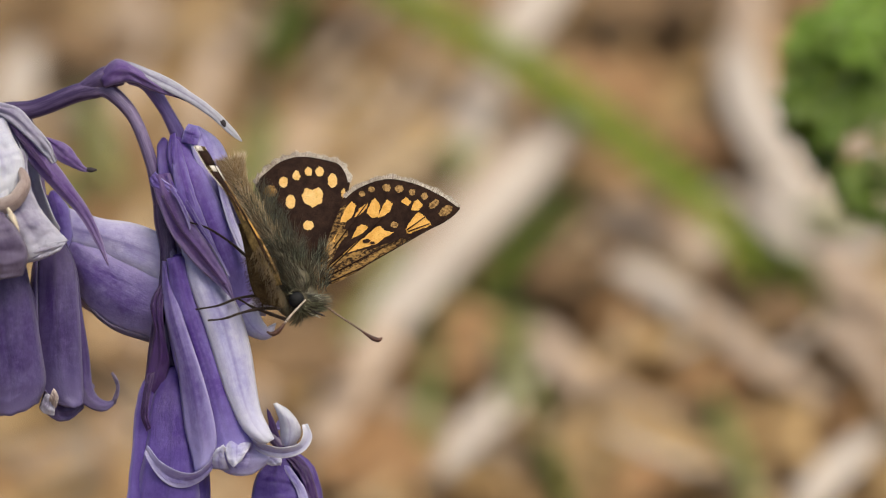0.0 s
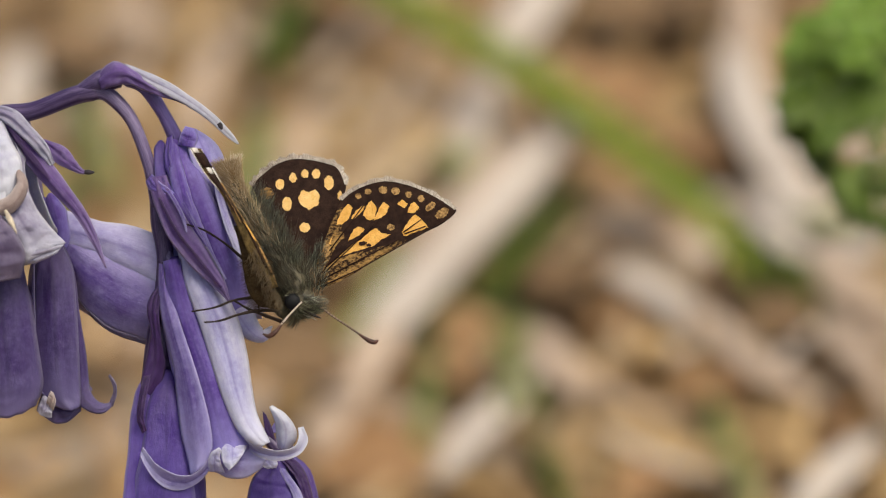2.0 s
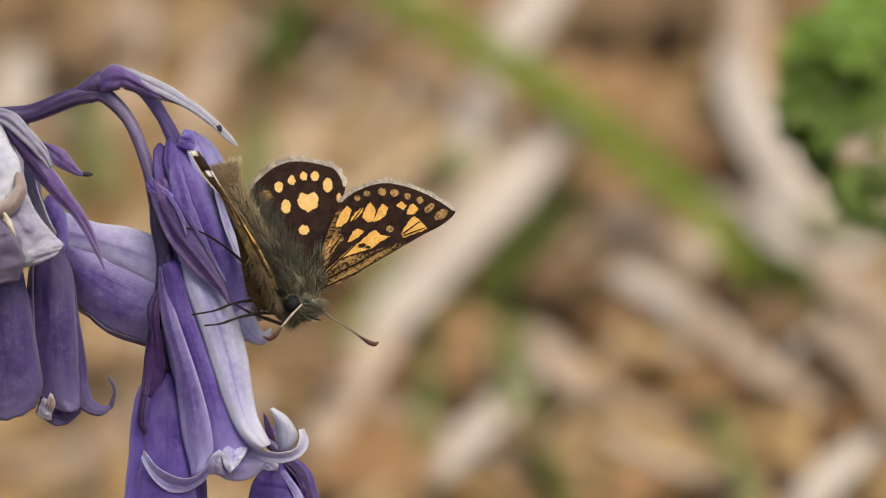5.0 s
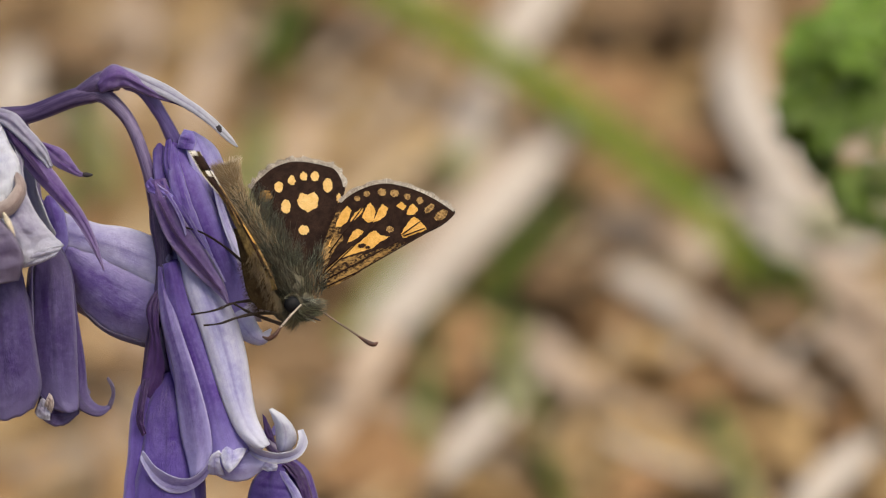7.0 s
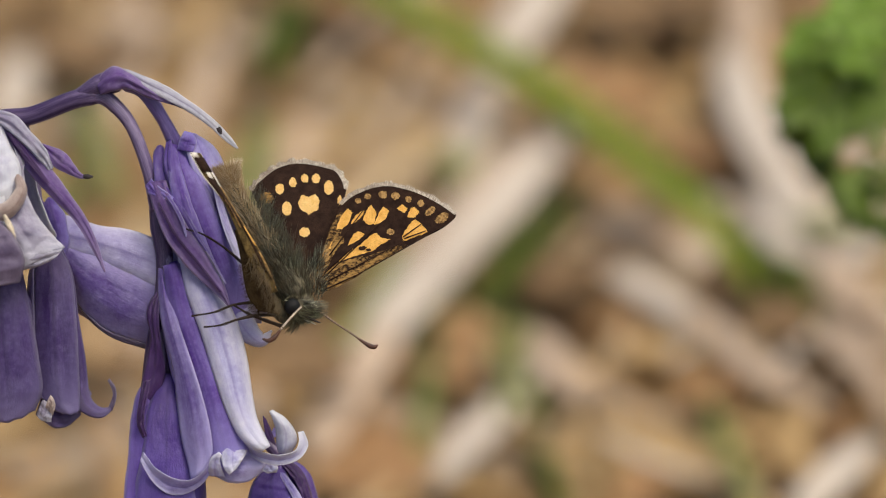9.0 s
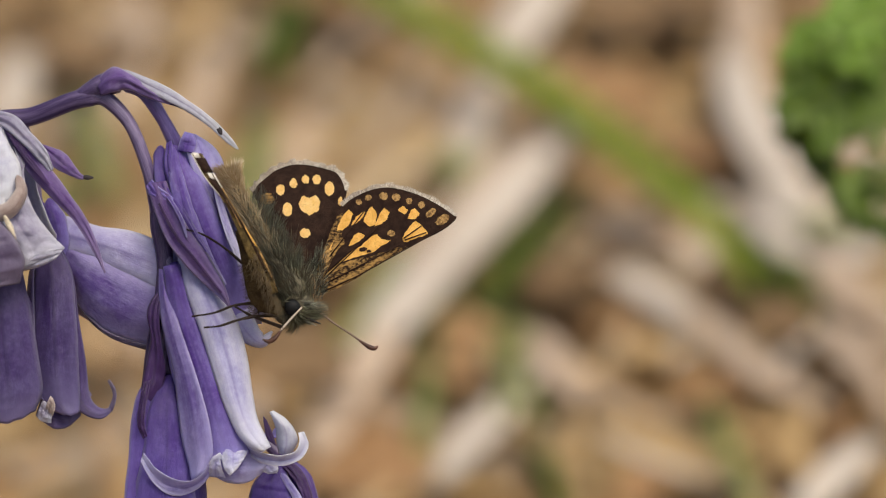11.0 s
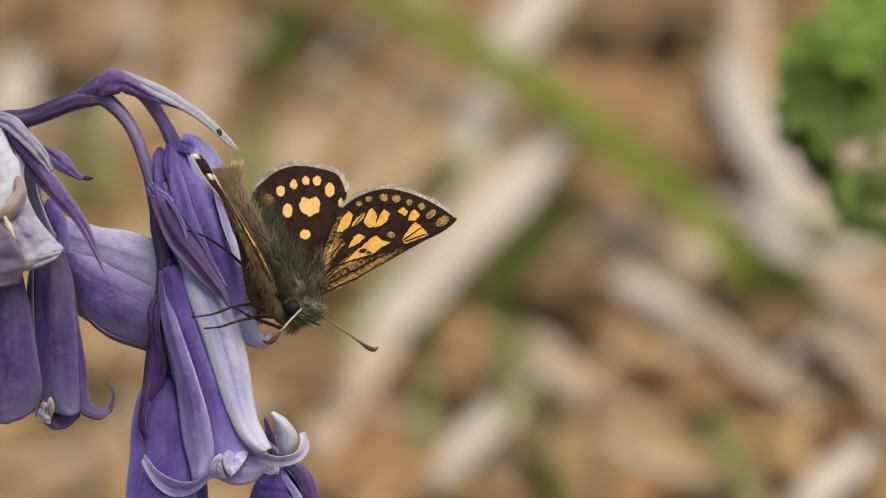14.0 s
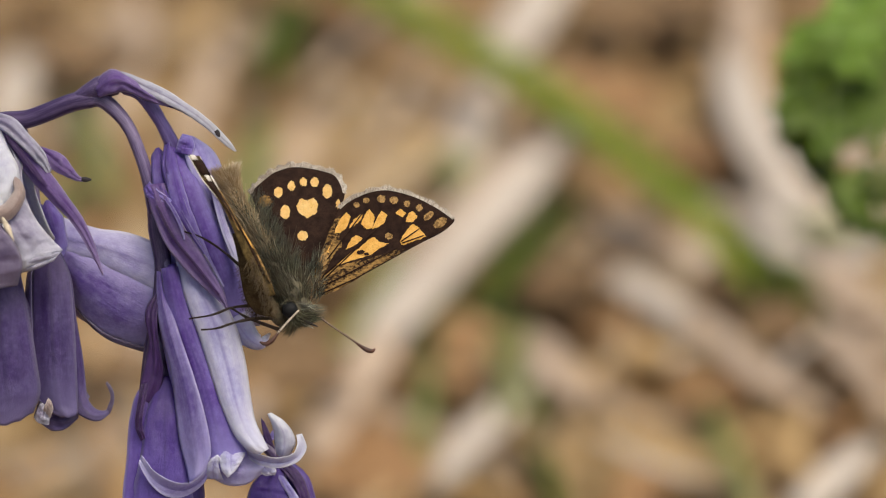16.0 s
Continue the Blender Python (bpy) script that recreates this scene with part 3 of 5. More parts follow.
make_strip('green_grass_blade', 'olive_blade', 6.2, ((49, 829, 20), (54, 815, 27), (57, 810, 27), (62, 816, 20)))
make_strip('dead_stalk', 'tan_stalk', 5.0, ((-2, 804, 20), (3, 797, 23), (8, 791, 23), (12, 792, 20)))
make_strip('dead_stalk', 'pale_stalk', 6.8, ((54, 860, 21), (57, 827, 28), (62, 815, 28), (69, 825, 21)))
make_strip('green_grass_blade', 'dark_blade', 4.7, ((53, 842, 21), (56, 806, 30), (60, 793, 30), (64, 801, 21)))
make_strip('green_grass_blade', 'dark_blade', 4.6, ((24, 862, 20), (20, 830, 28), (15, 818, 28), (11, 825, 20)))
make_strip('dead_stalk', 'pink_stalk', 5.2, ((44, 804, 19), (49, 774, 26), (55, 762, 26), (62, 770, 19)))
make_strip('dead_stalk', 'pink_stalk', 7.8, ((-63, 998, 15), (-61, 949, 20), (-61, 913, 20), (-62, 893, 15)))
make_strip('dead_stalk', 'pink_stalk', 6.6, ((-44, 980, 14), (-45, 938, 18), (-47, 906, 18), (-48, 890, 14)))
make_strip('dead_stalk', 'pink_stalk', 6.5, ((-18, 943, 14), (-23, 909, 18), (-29, 891, 18), (-34, 884, 14)))
make_strip('dead_stalk', 'pink_stalk', 5.3, ((-30, 803, 14), (-31, 774, 18), (-31, 753, 18), (-32, 741, 14)))
make_strip('green_grass_blade', 'olive_blade', 4.2, ((-70, 890, 15), (-69, 862, 20), (-69, 846, 20), (-70, 842, 15)))


def make_dead_leaf(skin, x, y, r, seed, lift=0):
    rng = random.Random(seed)
    bm = bmesh.new()
    c = Vector((x, y, 0)) / 1000
    turn = rng.uniform(0, 3.1)
    grid = []
    for i in range(9):
        u = i / 8
        half = (math.sin(math.pi * (0.06 + 0.9 * u)) ** 0.7) * r * 0.00085
        row = []
        for j in range(7):
            s = j / 3 - 1
            lx, ly = (u - 0.5) * r * 0.0026, s * half * rng.uniform(0.92, 1.08) * 1.6
            z = lift / 1000 + (0.0138 if "dark" in skin else 0.0112 if "rust" in skin else 0.0092) + 0.0015 * s * s + 0.002 * math.sin(u * 5 + seed) + rng.uniform(-0.0005, 0.0005)
            row.append(c + Vector((lx * math.cos(turn) - ly * math.sin(turn), lx * math.sin(turn) + ly * math.cos(turn), z)))
        grid.append(row)
    sheet(bm, grid, 0.0005)
    label, category = SAYS[skin]
    leaf = tagged(part("dead_leaf", bm, SKINS[skin], origin=c), label, category, group="dead leaves on the ground")
    bm = bmesh.new()
    tube(bm, [row[3] + Vector((0, 0, 0.0004)) for row in grid], (0.0004, 0.0003, 0.0002), 5)
    part("midrib", bm, SKINS[skin], leaf)


# dead leaves: place and size in millimetres
make_dead_leaf('tan_leaf', 34, 757, 12, 0, 7)
make_dead_leaf('tan_leaf', 31, 781, 8, 1, 7)
make_dead_leaf('tan_leaf', 41, 747, 8, 2, 7)
make_dead_leaf('tan_leaf', 45, 793, 6, 3, 7)
make_dead_leaf('dull_leaf', -34, 834, 7, 4, 7)
make_dead_leaf('tan_leaf', -8, 742, 6, 5, 7)
make_dead_leaf('rust_leaf', 51, 888, 10, 6, 7)
make_dead_leaf('rust_leaf', 48, 781, 8, 7, 7)
make_dead_leaf('rust_leaf', 2, 781, 7, 8, 7)
make_dead_leaf('rust_leaf', 30, 917, 10, 9, 7)
make_dead_leaf('dark_leaf', 58, 813, 10, 10, 7)
make_dead_leaf('dark_leaf', 39, 963, 10, 11, 7)
make_dead_leaf('dark_leaf', 21, 822, 9, 12, 7)
make_dead_leaf('dark_leaf', -23, 792, 6, 13, 7)
make_dead_leaf('dark_leaf', 66, 783, 4, 14, 7)
make_dead_leaf('dark_leaf', 51, 970, 7, 16, 7)
make_dead_leaf('rust_leaf', -13, 748, 8, 17, 7)
make_dead_leaf('rust_leaf', -12, 966, 7, 18, 7)
make_dead_leaf('dark_leaf', -19, 823, 5, 19, 7)
make_dead_leaf('rust_leaf', 61, 760, 6, 20, 7)
make_dead_leaf('rust_leaf', 28, 802, 6, 21, 7)
make_dead_leaf('pale_leaf', 70, 858, 9, 22, 7)
make_dead_leaf('pale_leaf', 77, 849, 9, 23, 7)
make_dead_leaf('pale_leaf', 49, 840, 6, 24, 7)
make_dead_leaf('pale_leaf', 74, 818, 6, 25, 7)
make_dead_leaf('dull_leaf', -24, 963, 9, 26, 7)
make_dead_leaf('dull_leaf', -12, 764, 6, 27, 7)
make_dead_leaf('dull_leaf', -61, 749, 7, 28, 7)
make_dead_leaf('rust_leaf', -17, 745, 4, 29, 7)
make_dead_leaf('rust_leaf', -9, 742, 5, 30, 7)
make_dead_leaf('dull_leaf', -22, 793, 5, 31, 7)
make_dead_leaf('dull_leaf', -61, 959, 7, 32, 7)
make_dead_leaf('dark_leaf', 20, 804, 5, 40, 11)
make_dead_leaf('dark_leaf', 58, 780, 3, 48, 15)
make_dead_leaf('dark_leaf', 40, 953, 5, 42, 7)
make_dead_leaf('dark_leaf', 48, 951, 5, 43, 9)
make_dead_leaf('rust_leaf', 50, 879, 5, 44, 9)
make_dead_leaf('dark_leaf', 65, 765, 3, 45, 9)
make_dead_leaf('rust_leaf', -16, 736, 4, 47, 9)
make_dead_leaf('rust_leaf', 48, 765, 3, 49, 9)
make_dead_leaf('dark_leaf', -20, 811, 3, 51, 7)
make_dead_leaf('dark_leaf', -22, 954, 5, 52, 7)
make_dead_leaf('rust_leaf', -13, 760, 4, 54, 7)
make_dead_leaf('tan_leaf', 42, 739, 5, 56, 9)
make_dead_leaf('tan_leaf', 39, 783, 5, 57, 11)
make_dead_leaf('tan_leaf', 50, 753, 3, 58, 8)
make_dead_leaf('tan_leaf', 4, 791, 3, 59, 12)
make_dead_leaf('rust_leaf', -10, 965, 4, 46, 7)
make_dead_leaf('tan_leaf', 1, 778, 3, 50, 8)
make_dead_leaf('tan_leaf', 55, 761, 5, 60, 10)
make_dead_leaf('tan_leaf', 49, 785, 4, 61, 11)
make_dead_leaf('tan_leaf', 56, 744, 4, 62, 9)
make_dead_leaf('tan_leaf', 5, 735, 4, 64, 8)
make_dead_leaf('dull_leaf', -74, 940, 4, 65, 7)
make_dead_leaf('dark_leaf', 57, 792, 4, 41, 10)
make_dead_leaf('dark_leaf', 22, 802, 4, 66, 12)
make_dead_leaf('dark_leaf', -68, 928, 8, 15, 10)
make_dead_leaf('dark_leaf', -22, 757, 6, 53, 16)
make_dead_leaf('dull_leaf', -72, 901, 5, 67, 8)
make_dead_leaf('dull_leaf', -40, 950, 5, 68, 8)
make_dead_leaf('dark_leaf', -55, 773, 5, 69, 10)
make_dead_leaf('dark_leaf', -82, 965, 5, 70, 6)
make_dead_leaf('dull_leaf', -19, 913, 6, 71, 9)
make_dead_leaf('dull_leaf', -10, 954, 5, 72, 9)
make_dead_leaf('rust_leaf', 3, 770, 3, 81, 12)
make_dead_leaf('tan_leaf', 8, 774, 3, 82, 14)
make_dead_leaf('rust_leaf', 5, 780, 4, 80, 14)
make_dead_leaf('tan_leaf', 35, 782, 4, 83, 10)
make_dead_leaf('rust_leaf', 33, 729, 4, 84, 10)
make_dead_leaf('rust_leaf', 44, 762, 4, 85, 12)


# ---------------------------------------------------------------- fern
leaf_rng = random.Random(11)
fern_base = Vector((0.090, 0.577, 0.0))
fern = tagged(root_at("fern", fern_base), "fresh green fern frond with many small leaflets", "fern")
bm = bmesh.new()
tube(bm, [fern_base, (0.089, 0.576, 0.06), (0.084, 0.573, 0.11), (0.0588, 0.5703, 0.1338), (0.0562, 0.5683, 0.1448), (0.0547, 0.5692, 0.1523), (0.0543, 0.5724, 0.1605)], (0.0016, 0.0015, 0.0012, 0.001, 0.0006), 8, count=26)
part("stalk", bm, FERN_STEM, fern, "pale green upright stalk")


def make_pinna(skin, size, *course):
    """One side branch of the frond with its leaflets, its course and their length in millimetres."""
    rng = leaf_rng
    pts = flow([Vector(p) / 1000 for p in course], 26)
    bm = bmesh.new()
    tube(bm, pts, (0.0007, 0.0005, 0.0002), 5)
    pinna = part("pinna", bm, FERN_STEM, fern)
    for i, p in enumerate(pts[1:]):
        u = i / 24
        way = (pts[min(i + 2, 25)] - pts[i]).normalized()
        for s in (-1, 1):
            if rng.random() < 0.12:
                continue
            long = size * 0.001 * (1.0 - 0.45 * u) * rng.uniform(0.65, 1.2)
            out = (way.cross(AHEAD) * s * 0.85 + way * 0.6 + Vector((0, rng.uniform(-0.7, 0.7), rng.uniform(-0.5, 0.35)))).normalized()
            across = out.cross(Vector((rng.uniform(-0.7, 0.7), -0.7, 0.7))).normalized()
            grid = []
            for a in range(5):
                v = a / 4
                half = long * 0.24 * (math.sin(math.pi * (0.12 + 0.82 * v)) ** 0.8)
                mid = p + out * (long * v) + Vector((0, 0, -0.0012 * v * v))
                grid.append([mid + across * (half * (b - 1.5) / 1.5) + Vector((0, 0, 0.0003 * abs(b - 1.5))) for b in range(4)])
            leaf = bmesh.new()
            sheet(leaf, grid, 0.0002)
            part("leaflet", leaf, skin, pinna)


make_pinna(LIT_FERN, 4.0, (53.5, 566.9, 157.4), (49.0, 561.3, 159.5), (44.6, 555.4, 160.9))
make_pinna(LIT_FERN, 4.2, (54.7, 571.5, 152.9), (48.8, 566.1, 155.4), (42.0, 559.7, 155.6))
make_pinna(LIT_FERN, 3.6, (54.6, 579.5, 156.6), (50.7, 573.6, 158.1), (46.8, 567.8, 159.7))
make_pinna(LIT_FERN, 3.4, (54.5, 570.5, 158.3), (51.3, 564.3, 159.0), (47.8, 557.6, 158.6))
make_pinna(LIT_FERN, 3.6, (54.0, 563.0, 153.1), (50.2, 557.8, 156.3), (46.4, 551.9, 157.8))
make_pinna(FERN, 3.4, (53.1, 576.3, 154.1), (47.8, 570.4, 155.5), (42.3, 564.5, 156.8))
make_pinna(FERN, 4.6, (53.9, 568.4, 150.5), (47.3, 562.6, 152.0), (40.6, 556.6, 153.3))
make_pinna(FERN, 4.8, (50.8, 564.6, 151.8), (45.7, 557.9, 151.1), (40.3, 551.4, 151.1))
make_pinna(FERN, 4.8, (50.0, 569.8, 148.5), (45.8, 562.6, 146.9), (42.4, 555.8, 146.0))
make_pinna(FERN, 4.4, (49.1, 576.2, 148.4), (45.3, 569.5, 147.9), (40.8, 563.5, 149.0))
make_pinna(FERN, 4.0, (48.7, 562.0, 150.7), (46.2, 555.1, 149.7), (44.4, 548.1, 148.2))
make_pinna(FERN, 2.6, (51.4, 566.8, 151.8), (50.4, 559.4, 149.5), (48.9, 552.6, 148.6))
make_pinna(FERN, 4.4, (48.2, 572.6, 147.5), (43.7, 565.7, 146.4), (41.3, 559.1, 146.1))
make_pinna(FERN, 2.4, (53.9, 567.6, 148.6), (52.3, 560.8, 147.6), (50.8, 553.6, 146.0))
make_pinna(FERN, 2.4, (43.7, 564.1, 142.4), (45.4, 557.4, 142.0), (46.8, 550.9, 141.7), (47.6, 544.2, 141.2))
make_pinna(FERN, 2.6, (54.2, 560.1, 140.7), (50.0, 554.5, 142.8), (47.1, 548.2, 143.1), (47.3, 541.5, 142.6), (48.8, 535.5, 143.9))
make_pinna(FERN, 2.6, (54.7, 565.0, 136.6), (51.5, 559.4, 138.8), (49.3, 553.3, 139.7), (49.5, 547.1, 140.4))
make_pinna(FERN, 2.4, (54.9, 565.0, 131.5), (52.4, 559.7, 134.3), (49.8, 554.4, 137.2))
make_pinna(LIT_FERN, 2.2, (45.2, 565.5, 140.7), (46.7, 559.2, 141.0), (48.9, 553.3, 142.4))
make_pinna(LIT_FERN, 2.4, (47.3, 569.4, 153.0), (43.5, 563.7, 154.7), (40.1, 557.8, 156.3))
make_pinna(LIT_FERN, 2.6, (48.9, 574.3, 154.4), (44.8, 568.5, 156.1), (41.3, 562.6, 157.4))
make_pinna(FERN, 3.0, (46.8, 570.3, 149.8), (42.9, 563.9, 150.0), (40.2, 557.4, 149.9))

# ---------------------------------------------------------------- bluebell
BASE = Vector((-0.058, 0.425, 0.0))
plant = tagged(root_at("bluebell_plant", BASE), "drooping violet bluebell with fading bells on an arched stem", "wildflower")


def bell(base, mouth, radius, turn, curls, skins, label="", reach=0.30, flare=1.0, keep=range(6), full=0.0):
    """A hanging bell of six petals; turn 0 points to the right and 90 to the viewer, curls are how far each tip rolls back."""
    base, mouth = at(*base), at(*mouth)
    axis = (mouth - base).normalized()
    span, r0 = (mouth - base).length, radius * UNIT
    ax = (ACROSS - axis * ACROSS.dot(axis)).normalized()
    ay = axis.cross(ax)
    if ay.dot(AHEAD) > 0:
        ay = -ay
    # the cup that holds the petals
    bm = bmesh.new()
    tube(bm, [base - axis * (r0 * 0.35), base, base + axis * (r0 * 0.5)], (r0 * 0.16, r0 * 0.24, r0 * 0.30), 12, count=7)
    flower = part("flower", bm, DEEP, plant, label)
    shape = (0.46 + 0.2 * full, 0.70 + 0.2 * full, 0.84 + 0.12 * full, 0.90 + 0.08 * full, 0.93 + 0.05 * full, 0.95, 0.98, 1.03 * flare, 1.10 * flare)
    for k in keep:
        a0 = radians(turn + 60 * k)
        inner = 0.91 if k % 2 else 1.0
        rad, down, grid = along(shape, 0) * r0 * inner, 0.0, []
        whole = span * (1 + reach * 0.6)
        steps = 26
        for i in range(steps + 1):
            u = i / steps
            body = min(u / 0.80, 1.0)
            if u <= 0.80:
                rad, down = along(shape, body) * r0 * inner * min(1.0, 0.35 + 0.65 * (body / 0.09) ** 0.5), span * body
            else:
                phi = radians(curls[k]) * ((u - 0.80) / 0.20) ** 0.9
                step = whole * reach / (0.2 * steps) * 0.8
                rad += math.sin(phi) * step
                down += math.cos(phi) * step
            wide = along((0.42, 0.62, 0.74, 0.78, 0.80, 0.80, 0.78, 0.74, 0.64, 0.50, 0.10), u) * r0
            row = []
            for j in range(9):
                s = j / 4 - 1
                d = s * wide / max(rad * 0.6 + r0 * 0.4, 1e-6)
                ridge = 0.045 * r0 * (1 - abs(s)) - 0.05 * r0 * s * s * (1 if k % 2 == 0 else -1) * (0.4 + u)
                wob = 0.02 * r0 * math.sin(7 * u + 2.1 * k + 3 * s) + 0.05 * r0 * noise.noise(Vector((6 * u + k, 2 * s, base.x * 900)))
                q = rad + ridge + wob
                row.append(base + axis * down + ax * (math.cos(a0 + d) * q) + ay * (math.sin(a0 + d) * q))
            grid.append(row)
        bm = bmesh.new()
        sheet(bm, grid, 0.00016)
        part("petal", bm, skins[k], flower)
    return flower


cluster = []                      # what swings with the drooping end


def stalk(name, points, radii, skin=STALK, label=""):
    bm = bmesh.new()
    tube(bm, [at(*p) for p in points], [r * UNIT for r in radii], 10, count=8 * len(points))
    return part(name, bm, skin, plant, label)


def bract(spine, halves, lift=6.0, skin=BRACT, label="", tip=0):
    """A narrow keeled leaf along a spine."""
    pts = flow([at(*p) for p in spine], 22)
    grid = []
    for i, p in enumerate(pts):
        u = i / 21
        way = (pts[min(i + 1, 21)] - pts[max(i - 1, 0)]).normalized()
        side = way.cross(AHEAD).normalized()
        h = eased(halves, u) * UNIT
        grid.append([p + side * (h * (j - 3) / 3) + AHEAD * (lift * UNIT * ((j - 3) / 3) ** 2 * min(1.0, h / (12 * UNIT))) for j in range(7)])
    bm = bmesh.new()
    sheet(bm, grid, 0.00018)
    ob = part("bract", bm, skin, plant, label)
    if tip:
        bm = bmesh.new()
        tube(bm, pts[-3:], (tip * UNIT * 0.9, tip * UNIT, tip * UNIT * 0.3), 6)
        part("bract_tip", bm, STEM_TIP, ob, "dried black tip")
    return ob


# stem: out of the ground, over the arch and down again
bm = bmesh.new()
tube(bm, [BASE + Vector((0, 0, -0.004)), BASE + Vector((0.0, -0.002, 0.06)), BASE + Vector((0.003, -0.004, 0.12)), at(-200, 480, -60), at(-120, 280, -50), at(-20, 207, -40), at(60, 192, -30), at(130, 166, -22), at(168, 158, -17), at(190, 162, -16)],
     (0.0024, 0.0022, 0.002, 0.0017, 0.0013, 0.00093, 0.00082, 0.00084, 0.00084, 0.0005), 12, count=80)
part("stem", bm, STEM, plant, "dark purple arched stem")
stalk("stem_end", ((130, 166, -22), (178, 157, -16), (208, 174, -15), (240, 215, -14), (268, 290, -12), (284, 360, -18)), (12.5, 15, 13.5, 11.5, 11.5, 14), STALK)
stalk("stem_end", ((282, 340, -20), (288, 390, -22), (297, 450, -24), (290, 520, -30), (274, 600, -30), (262, 680, -30)), (13, 17, 15, 13, 11, 8), STEM, "dark lower end of the stem")
stalk("stem_end", ((140, 160, -20), (184, 139, -14), (216, 131, -10), (226, 134, -10)), (12, 21, 20, 12), STEM)
stalk("flower_stalk", ((212, 130, -11), (234, 134, -10), (262, 150, -10), (294, 198, -18), (318, 246, -28)), (10, 17, 14, 11.5, 14), VIOLET_STALK)
stalk("flower_stalk", ((297, 425, -24), (304, 450, -16), (316, 475, -12)), (8, 8, 7))
stalk("flower_stalk", ((283, 520, -30), (290, 580, -34), (298, 650, -30)), (9, 9, 14))
stalk("flower_stalk", ((292, 470, -40), (330, 640, -90), (440, 740, -110), (500, 800, -110)), (8, 8, 8, 12))
stalk("flower_stalk", ((40, 195, -34), (62, 270, -44), (70, 350, -70), (92, 425, -118)), (10, 8, 8, 14))
stalk("flower_stalk", ((20, 200, -30), (40, 320, -20), (80, 440, 0)), (9, 8, 14))
stalk("flower_stalk", ((-10, 206, -30), (-20, 330, 10), (18, 475, 24)), (9, 8, 14))
stalk("flower_stalk", ((-60, 225, -40), (-60, 200, 0), (-35, 195, 30)), (9, 9, 14))

def sampled(pts, u):
    f = u * (len(pts) - 1)
    k = min(int(f), len(pts) - 2)
    return pts[k].lerp(pts[k + 1], f - k)


def petal_of(flower, spine, halves, tilts, skin, cup=8.0, label="", count=38):
    """One petal along its own spine; tilt turns its width out of the sheet, the right edge to the back."""
    pts = flow([at(*p) for p in spine], count)
    span = sum((a - c).length for a, c in zip(pts, pts[1:])) / UNIT
    blunt_end = min(0.3, 0.9 * halves[-2] / span)
    grid = []
    for i, p in enumerate(pts):
        u = 1 - (1 - i / (count - 1)) ** 1.25
        p = pts[0].lerp(pts[0], 0) if i == 0 else sampled(pts, u)
        way = (sampled(pts, min(u + 0.03, 1.0)) - sampled(pts, max(u - 0.03, 0.0))).normalized()
        flat = way.cross(AHEAD)
        flat = -flat.normalized() if flat.length > 0.05 else ACROSS
        if way.dot(UPWARD) > 0 and i > 0 and flat.dot(last) < 0:
            flat = -flat
        last = flat
        back = way.cross(flat).normalized()
        if back.dot(AHEAD) < 0 and i == 0:
            back = -back
        elif i > 0 and back.dot(rear) < 0:
            back = -back
        rear = back
        a = radians(along(tilts, u))
        side, lift = flat * math.cos(a) + back * math.sin(a), back * math.cos(a) - flat * math.sin(a)
        h = eased(halves, u) * UNIT * min(1.0, 0.3 + 0.7 * (u / 0.06) ** 0.5) * min(1.0, 0.12 + 0.88 * ((1 - u) / blunt_end) ** 0.5)
        row = []
        for j in range(9):
            s = j / 4 - 1
            wave = 0.9 * math.sin(9 * u + 2.3 * s + spine[0][0])
            q = Vector((0.012 * span * u + spine[0][0], 0.02 * h / UNIT * s, spine[0][1] * 0.1))
            crumple = 3.0 * noise.noise(q) + 1.6 * noise.noise(q * 2.7)
            ruffle = 1.0 + 0.07 * noise.noise(Vector((0.035 * span * u, s, spine[0][0])))
            row.append(p + side * (h * s * ruffle) + lift * ((cup * s * s * min(1.0, h / (20 * UNIT)) - 2.2 * (1 - abs(s)) + wave + crumple) * UNIT))
        grid.append(row)
    bm = bmesh.new()
    sheet(bm, grid, 0.00016)
    return part("petal", bm, skin, flower, label)


def blade(owner, left, right, skin, belly=10.0, pleats=1.0, label="", name="petal", count=30, tongue=0.0):
    """A thin petal stretched between its two edges, arched towards the viewer and lightly pleated along its length."""
    a, b = flow([at(*p) for p in left], count), flow([at(*p) for p in right], count)
    key = left[0][0] * 0.37 + right[0][1] * 0.11
    grid = []
    for i in range(count):
        u = i / (count - 1)
        wide = (b[i] - a[i]).length / UNIT
        row = []
        for j in range(13):
            s = j / 6 - 1
            arch = belly * (1 - s * s) * min(1.0, wide / 30)
            fold = pleats * (0.9 * math.cos(7.5 * s + key + 0.8 * noise.noise(Vector((2 * u, key, 0)))) + 2.2 * noise.noise(Vector((5 * u + key, 1.3 * s, 0.7))) + 1.7 * noise.noise(Vector((14 * u, 2.6 * s, key)))) * min(1.0, wide / 22)
            hem = 1.0 * noise.noise(Vector((9 * u, s * 2, key * 3)))
            lap = (tongue * (1 - s * s) + 0.12 * abs(tongue) * math.sin(11 * s + key)) * u ** 6
            row.append(a[i].lerp(b[i], (s + 1) / 2) + (a[i] + b[i] - a[max(i - 1, 0)] - b[max(i - 1, 0)]).normalized() * (lap * UNIT) - AHEAD * ((arch + fold) * UNIT) + UPWARD * (hem * UNIT * abs(s)))
        grid.append(row)
    bm = bmesh.new()
    sheet(bm, grid, 0.00009)
    return part(name, bm, skin, owner, label)


# bells of the drooping end
main = bell((318, 472, -14), (408, 770, 14), 62, 24, (140, 60, 150, 120, 90, 150), (VIOLET,) * 6, "fading lavender bell with rolled-back tips", keep=(3, 4, 5), reach=0.22)
